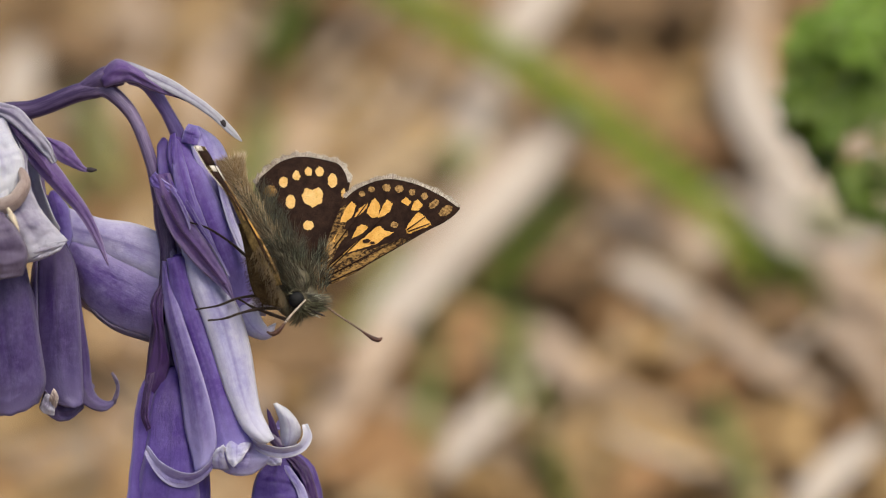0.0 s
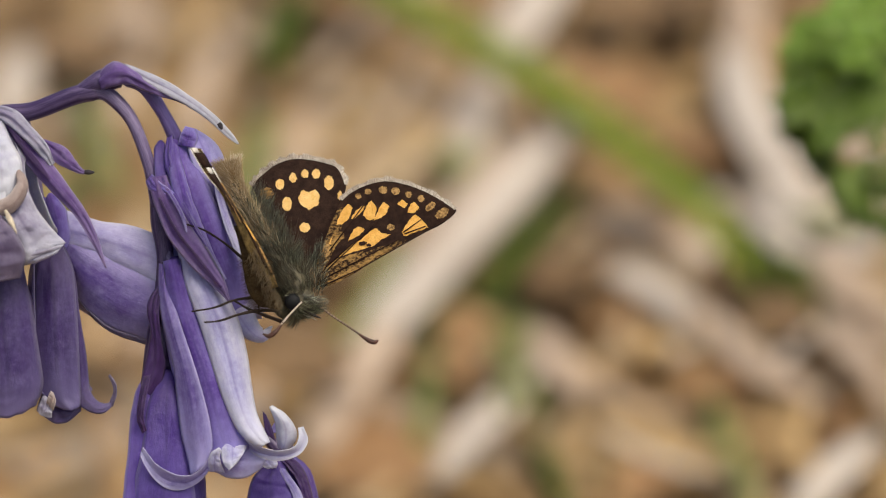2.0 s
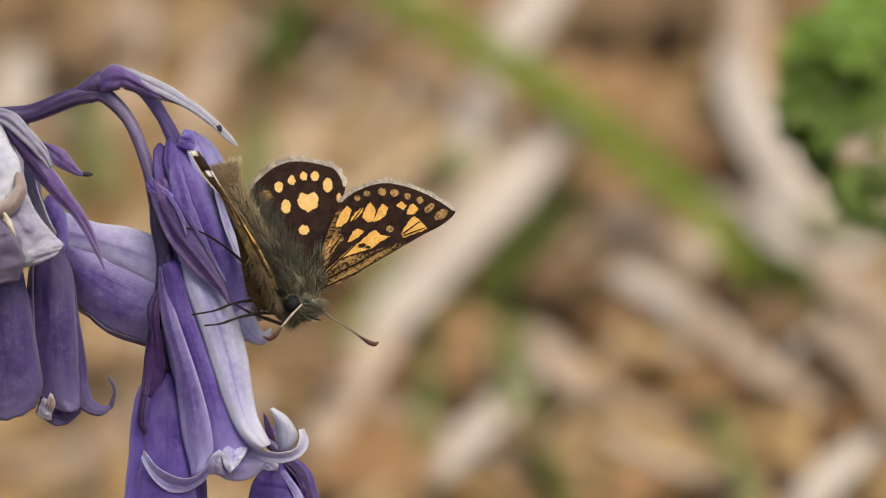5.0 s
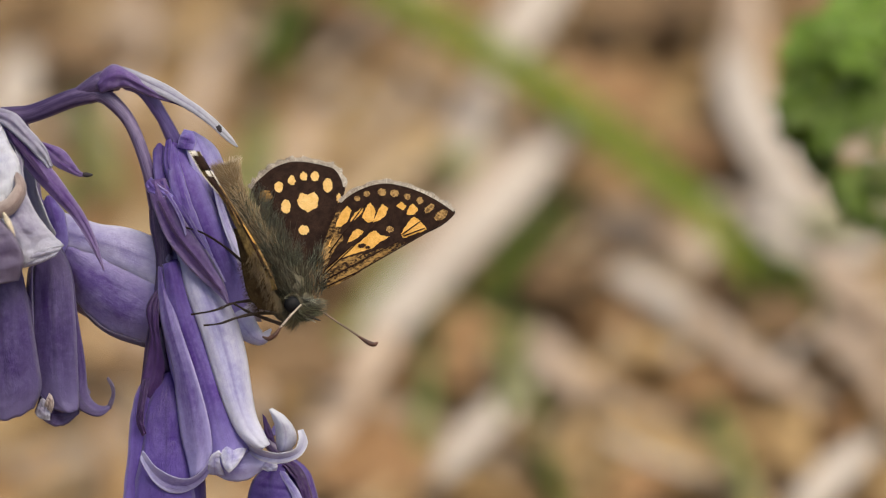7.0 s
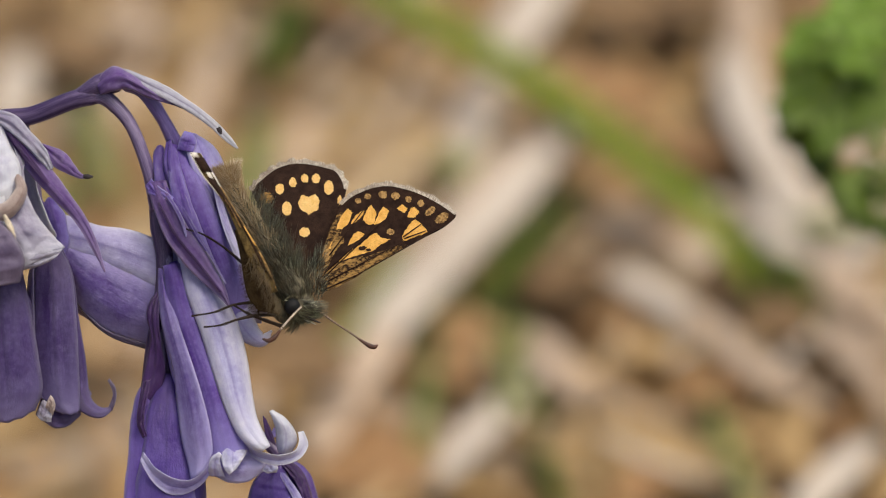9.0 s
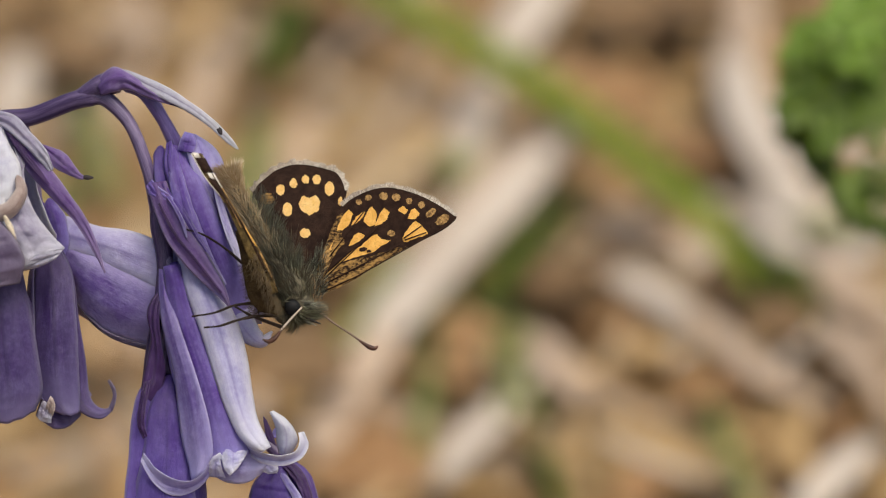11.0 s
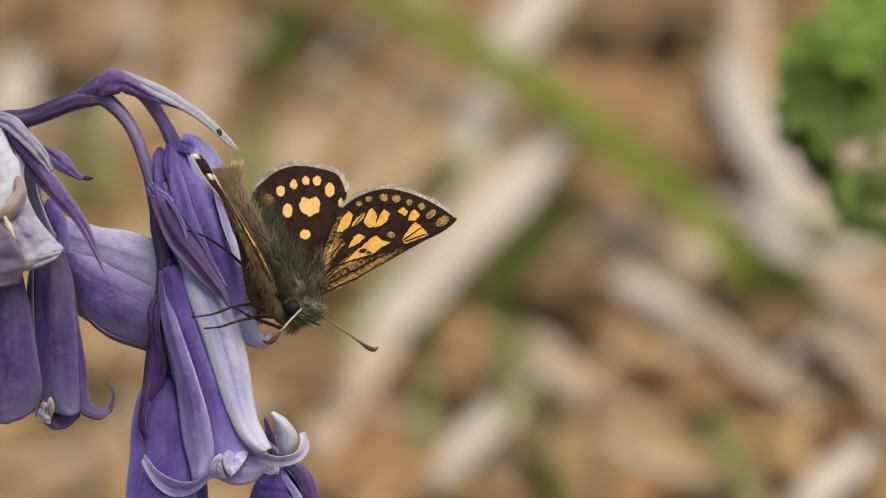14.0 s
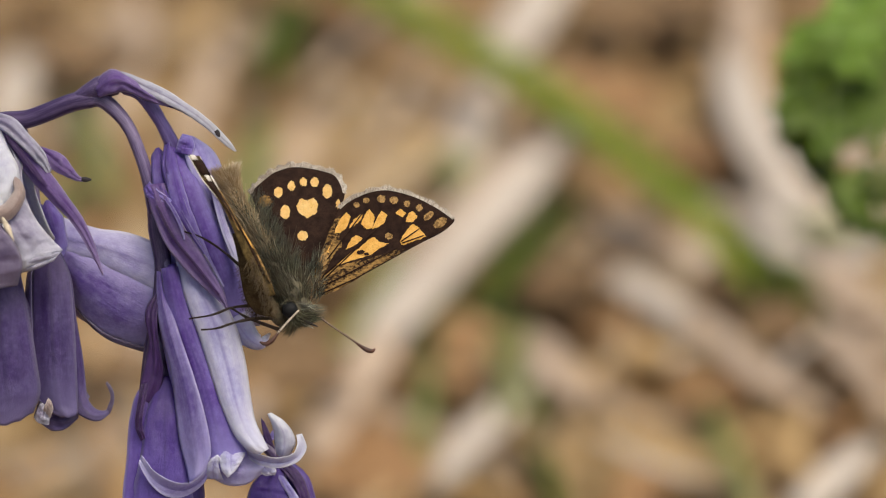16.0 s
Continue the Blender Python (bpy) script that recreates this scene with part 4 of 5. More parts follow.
# pale petal, folded at the foot into a rolled tip
blade(main, ((322, 442, 20), (336, 500, 34), (362, 570, 44), (384, 640, 52), (404, 700, 58), (430, 754, 66), (456, 778, 72), (474, 783, 70)),
      ((378, 440, 10), (402, 500, 20), (430, 560, 28), (446, 620, 34), (455, 680, 40), (463, 722, 46), (476, 752, 56), (488, 774, 64)), FADED_SHEEN, 14, 0.9)
blade(main, ((434, 762, 52), (455, 779, 62), (488, 788, 68), (512, 789, 68), (531, 782, 64), (538, 766, 60), (536, 750, 56)),
      ((452, 792, 46), (468, 802, 52), (494, 809, 56), (520, 806, 56), (543, 794, 54), (554, 772, 52), (546, 748, 54)), FADED_SHEEN, -7, 0.5)
blade(main, ((500, 786, 30), (497, 766, 36), (496, 746, 42), (491, 728, 46), (485, 714, 46)),
      ((520, 792, 30), (533, 770, 34), (531, 750, 38), (515, 727, 42), (491, 711, 44)), WITHERED, 17, 0.5)
blade(main, ((472, 722, 4), (474, 740, 8), (478, 762, 10)), ((478, 730, 4), (488, 750, 6), (496, 776, 8)), DARK_BRACT, 3, 0.5)
# middle petal with a torn, turned-up lip
blade(main, ((296, 458, 20), (304, 520, 26), (324, 600, 30), (342, 672, 34), (356, 740, 40), (368, 790, 46), (388, 822, 56)),
      ((328, 452, 18), (356, 540, 24), (386, 612, 34), (410, 660, 40), (434, 724, 46), (448, 764, 50), (450, 788, 52)), VIOLET, 16, 0.8)
blade(main, ((392, 764, 46), (398, 786, 62), (406, 812, 74), (416, 825, 78)), ((446, 764, 44), (446, 784, 58), (438, 800, 70), (430, 812, 76)), FADED_SHEEN, 6, 1.0)
blade(main, ((374, 826, 60), (379, 808, 74), (386, 792, 80), (399, 784, 80)), ((408, 830, 54), (402, 812, 68), (400, 798, 76), (404, 790, 78)), FADED_SHEEN, 5, 0.9)
blade(main, ((372, 808, 40), (388, 826, 44), (416, 840, 44), (446, 838, 40), (476, 820, 34)), ((384, 766, 34), (410, 768, 36), (435, 770, 36), (458, 776, 36), (482, 794, 34)), LAVENDER, 10, 1.0)
blade(main, ((452, 786, 40), (462, 806, 42), (478, 822, 40), (490, 822, 36)), ((478, 790, 36), (490, 802, 38), (500, 812, 36), (498, 822, 34)), FADED_SHEEN, 3, 1.0)
# petal at the other side, spoon-shaped, its tip swept up in a crescent
blade(main, ((288, 462, 6), (288, 510, 16), (294, 560, 26), (314, 640, 34), (322, 700, 38), (330, 760, 44), (342, 806, 52), (348, 834, 60)),
      ((298, 464, 10), (310, 510, 26), (330, 572, 46), (354, 640, 58), (374, 706, 66), (384, 752, 68), (386, 788, 68), (374, 816, 68)), LILAC, 8, 0.8)
blade(main, ((384, 786, 79), (374, 814, 76), (352, 832, 74), (330, 834, 72), (304, 824, 70), (284, 810, 68), (273, 796, 66), (264, 785, 64)),
      ((386, 792, 74), (382, 822, 66), (362, 846, 60), (334, 860, 56), (306, 858, 56), (284, 842, 58), (268, 818, 60), (259, 799, 62)), LAVENDER, -5, 0.6)

low = bell((300, 664, -34), (303, 930, -24), 68, 30, (120,) * 6, (DEEP, DEEP, DEEP, VIOLET, DEEP, DEEP), "deep violet bell", full=0.9, keep=(0, 3, 4, 5))
petal_of(low, ((306, 652, -4), (303, 720, 30), (304, 790, 44), (300, 870, 48), (296, 960, 40)), (20, 36, 44, 54, 40), (0, 0, 0, 0, 0), DEEP, 10)
petal_of(low, ((271, 662, -2), (266, 720, 20), (262, 800, 30), (257, 900, 34), (252, 980, 24)), (12, 24, 26, 32, 26), (-30, -30, -30, -30, -30), DEEP, 8)
lowest = bell((512, 806, -100), (516, 1080, -90), 62, 70, (120,) * 6, (DEEP, DEEP, DEEP, DEEP, DEEP, VIOLET), "deep violet bell hanging lowest", full=0.35)
blade(lowest, ((496, 806, -40), (518, 826, -30), (536, 856, -26), (548, 900, -26)), ((514, 800, -50), (540, 822, -48), (554, 852, -46), (566, 900, -46)), DARK_BRACT, 5, 2.2)
blade(lowest, ((494, 818, -34), (508, 842, -24), (524, 870, -20), (534, 910, -20)), ((502, 814, -36), (520, 838, -28), (540, 868, -24), (552, 910, -24)), LAVENDER, 4, 0.8)
blade(lowest, ((470, 822, -40), (452, 846, -32), (444, 880, -28), (442, 930, -28)), ((512, 812, -40), (520, 846, -34), (532, 880, -30), (542, 930, -30)), DEEP, 14, 1.4)
blade(low, ((262, 662, 34), (255, 700, 40), (252, 736, 42), (262, 762, 42)), ((276, 658, 38), (269, 698, 50), (265, 732, 52), (270, 756, 48)), DARK_BRACT, 4, 2.0, "dark shrivelled petal edge")
slant = bell((92, 430, -124), (400, 600, -156), 78, 30, (110,) * 6, (VIOLET, VIOLET, VIOLET, LAVENDER, FADED_SHEEN, LAVENDER), "slanting lavender bell behind the stem", full=1.0, reach=0.06)
blade(slant, ((112, 366, -70), (176, 386, -44), (240, 396, -38), (300, 422, -42), (384, 470, -76)), ((108, 434, -56), (166, 449, -42), (230, 477, -34), (300, 511, -42), (384, 560, -76)), PALE_LILAC, 10, 1.0)
blade(slant, ((110, 410, -60), (170, 434, -40), (240, 466, -34), (310, 506, -44), (390, 556, -80)), ((122, 474, -70), (142, 534, -62), (196, 580, -62), (270, 604, -66), (370, 640, -96)), LILAC, 18, 1.0)
# dark strip coloured as the shade along the bell's underside
blade(slant, ((136, 522, -58), (164, 552, -56), (200, 578, -56), (260, 598, -60), (320, 616, -66)), ((142, 534, -62), (168, 564, -62), (202, 588, -62), (262, 608, -66), (320, 626, -72)), DIM_MAUVE, 3, 0.8, "petal edge with shade in its colour")
petal_of(slant, ((90, 338, -34), (98, 366, -18), (108, 400, -16), (114, 440, -24)), (8, 19, 18, 14), (0, 0, 0, 0), VIOLET, 12)
petal_of(slant, ((78, 345, -36), (86, 380, -24), (98, 430, -24)), (8, 14, 12), (-20, -20, -20), DEEP, 8)
perch = bell((322, 256, -36), (446, 552, -40), 60, 0, (120, 100, 90, 120, 120, 140), (VIOLET, VIOLET, VIOLET, DEEP, VIOLET, FADED_SHEEN), "violet bell under the insect", full=1.0, keep=(0, 3, 4, 5), reach=0.15)
blade(perch, ((334, 220, -16), (336, 250, 0), (352, 310, 8), (372, 380, 12), (402, 460, 14), (440, 556, 14)),
      ((352, 224, -24), (384, 246, -26), (404, 284, -28), (412, 350, -26), (440, 450, -22), (470, 560, -18)), LAVENDER, 8, 1.0)
blade(perch, ((320, 252, -8), (325, 234, -2), (333, 219, -2)), ((350, 258, 6), (355, 240, 0), (349, 223, -6)), VIOLET, 3, 0.8)
blade(perch, ((300, 240, -12), (296, 280, 4), (312, 330, 22), (332, 380, 30), (356, 430, 34)), ((310, 234, -12), (316, 280, 12), (336, 330, 26), (354, 380, 32), (376, 430, 34)), DEEP, 6, 1.2)
# pale strip that paints the sheen on the bell's lit right edge
blade(perch, ((384, 318, 22), (394, 360, 30), (408, 404, 36), (430, 456, 40)), ((393, 316, 20), (408, 362, 26), (424, 406, 32), (446, 456, 38)), PALE_LILAC, 3, 0.6)
petal_of(perch, ((310, 238, -20), (334, 310, 16), (368, 400, 24), (404, 490, 22), (430, 560, 14)), (18, 32, 36, 38, 24), (0, 0, 0, 0, 0), VIOLET, 10)
petal_of(perch, ((312, 248, -8), (322, 310, 26), (348, 392, 36), (384, 474, 36)), (8, 14, 17, 14), (-10, -10, -10, -10), VIOLET, 6)
petal_of(perch, ((288, 245, -24), (302, 310, 6), (330, 390, 14), (360, 470, 12)), (12, 20, 24, 24), (-20, -20, -20, -20), DEEP, 8)
petal_of(perch, ((425, 545, 20), (452, 580, 24), (474, 590, 22), (488, 572, 18)), (24, 20, 14, 5), (0, 20, 40, 50), FADED_SHEEN, 5)
# bells nearer the arch's foot, the dull violet ones darkened for the pale bell's shade
curled = bell((86, 440, -4), (112, 690, -4), 46, 5, (150,) * 6, (DUSKY_SHADED, DUSKY_SHADED, DUSKY_SHADED, DUSKY_SHADED, DUSKY_SHADED, DUSKY_SHADED), "violet bell with one curled tip", keep=(3, 4, 5), reach=0.15)
blade(curled, ((80, 418, 2), (66, 480, 6), (66, 560, 12), (68, 640, 16), (80, 692, 20), (104, 714, 26)), ((108, 418, 4), (134, 470, 16), (143, 550, 28), (147, 620, 32), (150, 690, 32), (150, 714, 30)), DUSKY_SHADED, 14, 1.2, tongue=8)
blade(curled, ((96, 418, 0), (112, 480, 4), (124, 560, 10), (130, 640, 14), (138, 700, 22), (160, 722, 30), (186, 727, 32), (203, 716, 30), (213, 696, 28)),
      ((112, 418, 0), (136, 474, 6), (146, 550, 10), (158, 620, 12), (165, 680, 16), (176, 702, 22), (192, 709, 24), (203, 704, 24), (209, 690, 24)), DUSKY_SHADED, 8, 0.8)
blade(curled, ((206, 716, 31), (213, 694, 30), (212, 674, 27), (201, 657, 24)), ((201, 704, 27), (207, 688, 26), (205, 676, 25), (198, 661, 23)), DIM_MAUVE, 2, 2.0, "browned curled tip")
blade(curled, ((70, 722, 8), (84, 733, 14), (104, 745, 16), (126, 742, 14), (149, 723, 10)), ((84, 680, 8), (96, 696, 14), (112, 708, 16), (132, 712, 14), (150, 706, 10)), DUSKY_SHADED, 5, 1.6)
blade(curled, ((72, 722, 26), (81, 731, 30), (99, 735, 32)), ((84, 692, 26), (94, 702, 32), (101, 712, 34)), MAUVE, 3, 1.0)
blade(curled, ((89, 708, 36), (94, 694, 40), (98, 686, 38)), ((102, 722, 36), (107, 705, 42), (103, 691, 40)), BROWNED, 2, 1.0, "browned torn petal edge")
blunt = bell((16, 475, 22), (24, 690, 24), 54, 40, (60,) * 6, (DUSKY_SHADED, DUSKY_SHADED, DUSKY_SHADED, DUSKY_SHADED, DUSKY_SHADED, DUSKY_SHADED), "violet bell", keep=(3, 4, 5), reach=0.12)
blade(blunt, ((-32, 470, 40), (-34, 560, 56), (-30, 650, 62), (-24, 706, 56), (-14, 730, 46)), ((50, 470, 44), (66, 545, 50), (79, 625, 48), (85, 676, 46), (72, 712, 44)), DUSKY_SHADED, 24, 1.2, tongue=12)
petal_of(blunt, ((-24, 470, 40), (-30, 560, 54), (-26, 660, 56), (-14, 732, 44)), (30, 40, 46, 34), (-10, -10, -10, -10), DUSKY_SHADED, 12)
pale = bell((-20, 196, 36), (44, 420, 56), 64, 15, (40,) * 6, (WITHERED,) * 6, "withered whitish bell with browned edges", keep=(2, 3, 4, 5), reach=0.08, full=0.6)
blade(pale, ((-40, 205, 60), (-30, 260, 84), (-20, 310, 96), (-14, 352, 98)), ((14, 212, 60), (30, 245, 80), (50, 285, 88), (50, 340, 92)), WITHERED, 14, 1.6)
blade(pale, ((24, 232, 50), (40, 262, 66), (44, 300, 80), (40, 350, 96)), ((40, 256, 44), (54, 274, 54), (54, 296, 66), (64, 345, 78)), MAUVE, 4, 1.2)
blade(pale, ((-20, 330, 86), (4, 372, 98), (30, 420, 104), (48, 466, 100)), ((60, 332, 78), (80, 372, 84), (106, 404, 84), (127, 426, 78)), MAUVE, 12, 2.2)
blade(pale, ((36, 470, 98), (64, 464, 98), (90, 456, 94), (112, 444, 88)), ((30, 430, 108), (60, 440, 104), (96, 430, 96), (127, 425, 80)), MAUVE, 3, 1.6)
# lower petal, its mauve darkened as shade inside the pale bell
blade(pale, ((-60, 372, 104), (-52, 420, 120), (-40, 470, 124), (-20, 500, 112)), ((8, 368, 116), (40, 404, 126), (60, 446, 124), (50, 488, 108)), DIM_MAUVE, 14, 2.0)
petal_of(pale, ((46, 300, 104), (56, 326, 120), (42, 354, 126), (14, 368, 124), (-14, 356, 118)), (7, 12, 15, 16, 10), (-20, -30, -30, -20, 0), BROWNED, 7, "browned curled petal edge")
petal_of(pale, ((24, 370, 126), (34, 388, 128), (44, 412, 124)), (3, 5, 2), (0, 0, 0), CREAMY, 2, "cream dried petal edge")

# bracts
blade(plant, ((176, 132, -6), (196, 110, 4), (216, 106, 8), (254, 128, 10), (296, 156, 8), (330, 172, 4)), ((186, 156, 4), (208, 150, 14), (236, 146, 14), (262, 158, 12), (292, 168, 10), (330, 178, 4)), BRACT, 12, 1.8, "deep violet bract round the joint", "bract")
blade(plant, ((224, 108, 4), (260, 121, 8), (300, 139, 10), (340, 164, 10), (380, 194, 8), (415, 229, 4), (429, 250, 0)), ((230, 122, 12), (262, 144, 18), (300, 164, 18), (338, 184, 16), (374, 209, 10), (408, 239, 4), (427, 251, 0)), SILVER, 3, 0.9, "pale silvery bract with a dry tip", "bract")
blade(plant, ((282, 160, 6), (318, 168, 8), (350, 183, 8), (370, 194, 6)), ((282, 166, 8), (318, 175, 10), (348, 190, 10), (369, 197, 6)), DARK_BRACT, 2, 0.6, "", "bract")
bract(((388, 210, 6), (395, 218, 8), (399, 225, 8)), (3, 5, 1), skin=STEM_TIP)
blade(plant, ((268, 312, 14), (280, 356, 26), (306, 416, 40), (346, 466, 52), (396, 512, 58), (414, 530, 58)), ((302, 306, 14), (318, 345, 34), (346, 396, 50), (378, 440, 58), (405, 488, 60), (417, 527, 60)), BRACT, 7, 2.0, "violet bract pressed against a bell", "bract")
# pale strip added as the highlight on the pressed bract's ridge
blade(plant, ((303, 336, 42), (319, 360, 51), (331, 386, 57), (339, 408, 60)), ((308, 333, 40), (324, 356, 49), (336, 381, 56), (341, 406, 59)), LILAC, 3, 1.4, "", "bract")
blade(plant, ((264, 318, 10), (272, 332, 20), (290, 338, 28), (312, 346, 30)), ((276, 304, 14), (290, 318, 26), (304, 328, 30), (318, 338, 30)), VIOLET, 4, 1.2, "", "bract")
blade(plant, ((372, 432, 54), (388, 466, 60), (402, 500, 62), (411, 522, 60)), ((378, 432, 54), (396, 464, 60), (409, 498, 62), (414, 521, 60)), MAUVE, 2, 0.6, "", "bract")
blade(plant, ((288, 348, 40), (318, 404, 54), (360, 456, 64), (400, 505, 69)), ((292, 346, 41), (323, 402, 56), (365, 454, 66), (403, 503, 69)), DARK_BRACT, 1, 0.5, "", "bract")
blade(plant, ((330, 356, 52), (356, 402, 61), (384, 446, 67), (408, 490, 69)), ((335, 355, 52), (361, 401, 61), (388, 445, 67), (411, 489, 69)), LILAC, 1.5, 0.5, "", "bract")
bract(((296, 312, 20), (326, 362, 38), (364, 424, 50), (404, 486, 52)), (3, 9, 10, 2), skin=DEEP)
blade(plant, ((292, 496, 2), (273, 520, 10), (267, 545, 14), (273, 578, 12), (268, 618, 10), (258, 664, 8), (256, 696, 4)), ((300, 490, 8), (291, 526, 22), (290, 560, 24), (294, 600, 18), (300, 636, 10), (296, 664, 6), (280, 700, 2)), DARK_BRACT, 5, 1.6, "dark purple bract", "bract")
blade(plant, ((-20, 196, 60), (16, 214, 64), (56, 248, 66), (88, 282, 62), (98, 292, 60)), ((-20, 178, 56), (36, 192, 60), (66, 222, 62), (92, 252, 62), (106, 286, 60)), MAUVE, 5, 1.8, "greyish bract", "bract")
blade(plant, ((88, 254, 58), (104, 282, 62), (130, 297, 62), (152, 305, 60), (174, 304, 56)), ((86, 243, 56), (124, 258, 60), (142, 280, 60), (156, 297, 58), (174, 300, 56)), BRACT, 5, 1.4, "violet bract with a dry black tip", "bract")
bract(((158, 301, 62), (166, 302, 61), (175, 302, 56)), (3, 4, 1), skin=STEM_TIP, tip=2)
blade(plant, ((12, 206, 46), (36, 256, 54), (62, 296, 58), (102, 338, 60), (142, 380, 58), (174, 432, 54), (194, 470, 50)),
      ((40, 204, 46), (74, 250, 56), (104, 290, 60), (132, 328, 60), (164, 376, 58), (184, 424, 54), (196, 469, 50)), BRACT, 6, 1.4, "long violet bract", "bract")
blade(plant, ((22, 224, 60), (46, 258, 66), (70, 288, 68), (96, 318, 68)), ((34, 222, 60), (58, 256, 66), (80, 284, 68), (100, 314, 68)), DARK_BRACT, 3, 0.8, "", "bract")

cluster += [o for o in plant.children if o.name.split(".")[0] in ("stem_end", "flower_stalk", "bract") and (sum((Vector(c) for c in o.bound_box), Vector()) / 8 + BASE).x > at(215, 0).x]
cluster += [main, low, lowest, perch]

# ---------------------------------------------------------------- butterfly
SEAT = at(500, 480, 0)
skipper = tagged(root_at("butterfly", SEAT), "brown butterfly with orange-spotted wings perched on a bluebell", "butterfly")


def hind_depth(x, y):
    return -4 - 0.38 * (470 - y)


def fore_depth(x, y):
    return 10 - 0.24 * (x - 570) - 0.12 * (500 - y)


def wing(name, root, rim, depth, skin, label, thick=0.00010):
    """A wing spread from its root to its rim."""
    edge = flow([(x, y, 0) for x, y in rim], 44)
    grid = []
    for i in range(25):
        u = i / 24
        row = []
        for j, e in enumerate(edge):
            b0 = Vector((*root[0], 0)).lerp(Vector((*root[1], 0)), j / 43)
            p = b0.lerp(e, u)
            row.append(at(p.x, p.y, depth(p.x, p.y)))
        grid.append(row)
    bm = bmesh.new()
    sheet(bm, grid, thick)
    return part(name, bm, skin, skipper, label)


def spot(owner, outline, depth, skin, lift=1.6, name="spot"):
    """A patch of coloured scales, a little proud of the wing."""
    bm = bmesh.new()
    c = [Vector((x, y, 0)) for x, y in outline]
    m = len(c)
    ring = []
    for i in range(m):
        a, b, d, e = c[i - 1], c[i], c[(i + 1) % m], c[(i + 2) % m]
        for k in range(5):
            t = k / 5
            bend = 0.5 * (2 * b + (d - a) * t + (2 * a - 5 * b + 4 * d - e) * t * t + (3 * b - a - 3 * d + e) * t ** 3)
            ring.append(b.lerp(d, t).lerp(bend, 0.3))
    rng = random.Random(int(outline[0][0] * 7 + outline[0][1]))
    ring = [p + Vector((rng.uniform(-0.9, 0.9), rng.uniform(-0.9, 0.9), 0)) for p in ring]
    top = [bm.verts.new(at(p.x, p.y, depth(p.x, p.y) + lift)) for p in ring]
    low = [bm.verts.new(at(p.x, p.y, depth(p.x, p.y) + lift - 1.0)) for p in ring]
    bm.faces.new(top)
    n = len(ring)
    for i in range(n):
        bm.faces.new((top[i], low[i], low[(i + 1) % n], top[(i + 1) % n]))
    return part(name, bm, skin, owner)


def oval(x, y, rx, ry, lean=0.0):
    c, s = math.cos(radians(lean)), math.sin(radians(lean))
    return [(x + rx * math.cos(a) * c - ry * math.sin(a) * s, y + rx * math.cos(a) * s + ry * math.sin(a) * c) for a in [k * math.pi / 3.5 for k in range(7)]]


def hairs(name, owner, seats, skin, label="", thick=0.9):
    """Tapered hairs: place, direction with length, all in the drawing's units."""
    verts, faces = [], []
    move = skipper.location
    for p, d, w in seats:
        a = at(*p) - move
        tip = at(p[0] + d[0], p[1] + d[1], p[2] + d[2]) - move
        way = tip - a
        side = way.cross(AHEAD).normalized() * (w * UNIT)
        deep = way.cross(side).normalized() * (w * UNIT)
        mid = a + way * 0.55 + Vector((0, 0, -0.03 * way.length))
        i = len(verts)
        verts += [a + side, a - side * 0.5 + deep, a - side * 0.5 - deep, mid + side * 0.7, mid - side * 0.35 + deep * 0.7, mid - side * 0.35 - deep * 0.7, tip]
        for k in range(3):
            n = (k + 1) % 3
            faces += [(i + k, i + n, i + 3 + n, i + 3 + k), (i + 3 + k, i + 3 + n, i + 6)]
    me = bpy.data.meshes.new(name)
    me.from_pydata(verts, [], faces)
    me.materials.append(skin)
    ob = tagged(new(name, me), label, kind="stuff")
    ob.parent = owner
    return ob


# the two wings that face the lens
HIND_RIM = ((450, 324), (456, 312), (470, 299), (486, 286), (503, 278), (524, 273), (550, 274), (580, 280), (600, 287), (612, 303), (618, 324), (611, 352))
FORE_RIM = ((606, 352), (622, 337), (645, 324), (668, 316), (692, 313), (722, 318), (752, 328), (782, 343), (802, 356), (814, 367), (806, 379), (784, 395), (748, 412), (706, 435), (660, 463), (612, 491))
hind = wing("hindwing", ((508, 470), (562, 470)), HIND_RIM, hind_depth, WING, "dark brown hindwing with pale orange spots")
fore = wing("forewing", ((562, 474), (571, 507)), FORE_RIM, fore_depth, WING, "dark brown forewing with orange blotches")

spot(hind, ((533, 345), (540, 332), (552, 336), (563, 331), (571, 342), (568, 358), (552, 367), (537, 358)), hind_depth, CREAM)
for x, y, rx, ry in ((513, 357, 9, 13), (500, 322, 8, 10), (523, 310, 7, 9), (544, 303, 7, 8), (564, 303, 8, 9), (587, 319, 9, 13), (545, 399, 10, 9), (607, 342, 4, 9), (476, 338, 13, 11)):
    spot(hind, oval(x, y, rx, ry), hind_depth, CREAM if x != 476 else OCHRE)

for outline in (((602, 393), (609, 374), (621, 357), (630, 364), (624, 382), (612, 393)),
                ((627, 385), (635, 370), (651, 359), (648, 369), (637, 380)),
                ((648, 377), (655, 360), (663, 350), (673, 365), (668, 383), (659, 386)),
                ((668, 387), (677, 365), (685, 354), (695, 360), (688, 376)),
                ((709, 357), (718, 349), (728, 357), (722, 364)),
                ((727, 371), (732, 358), (739, 353), (748, 363), (740, 372)),
                ((718, 406), (728, 388), (740, 375), (752, 383), (763, 398), (744, 406), (722, 414)),
                ((622, 423), (631, 404), (640, 398), (652, 402), (640, 413)),
                ((606, 451), (620, 435), (645, 420), (664, 403), (673, 400), (681, 409), (698, 411), (680, 421), (664, 433), (632, 442)),
                ((588, 428), (599, 409), (608, 416), (597, 428))):
    spot(fore, outline, fore_depth, ORANGE)
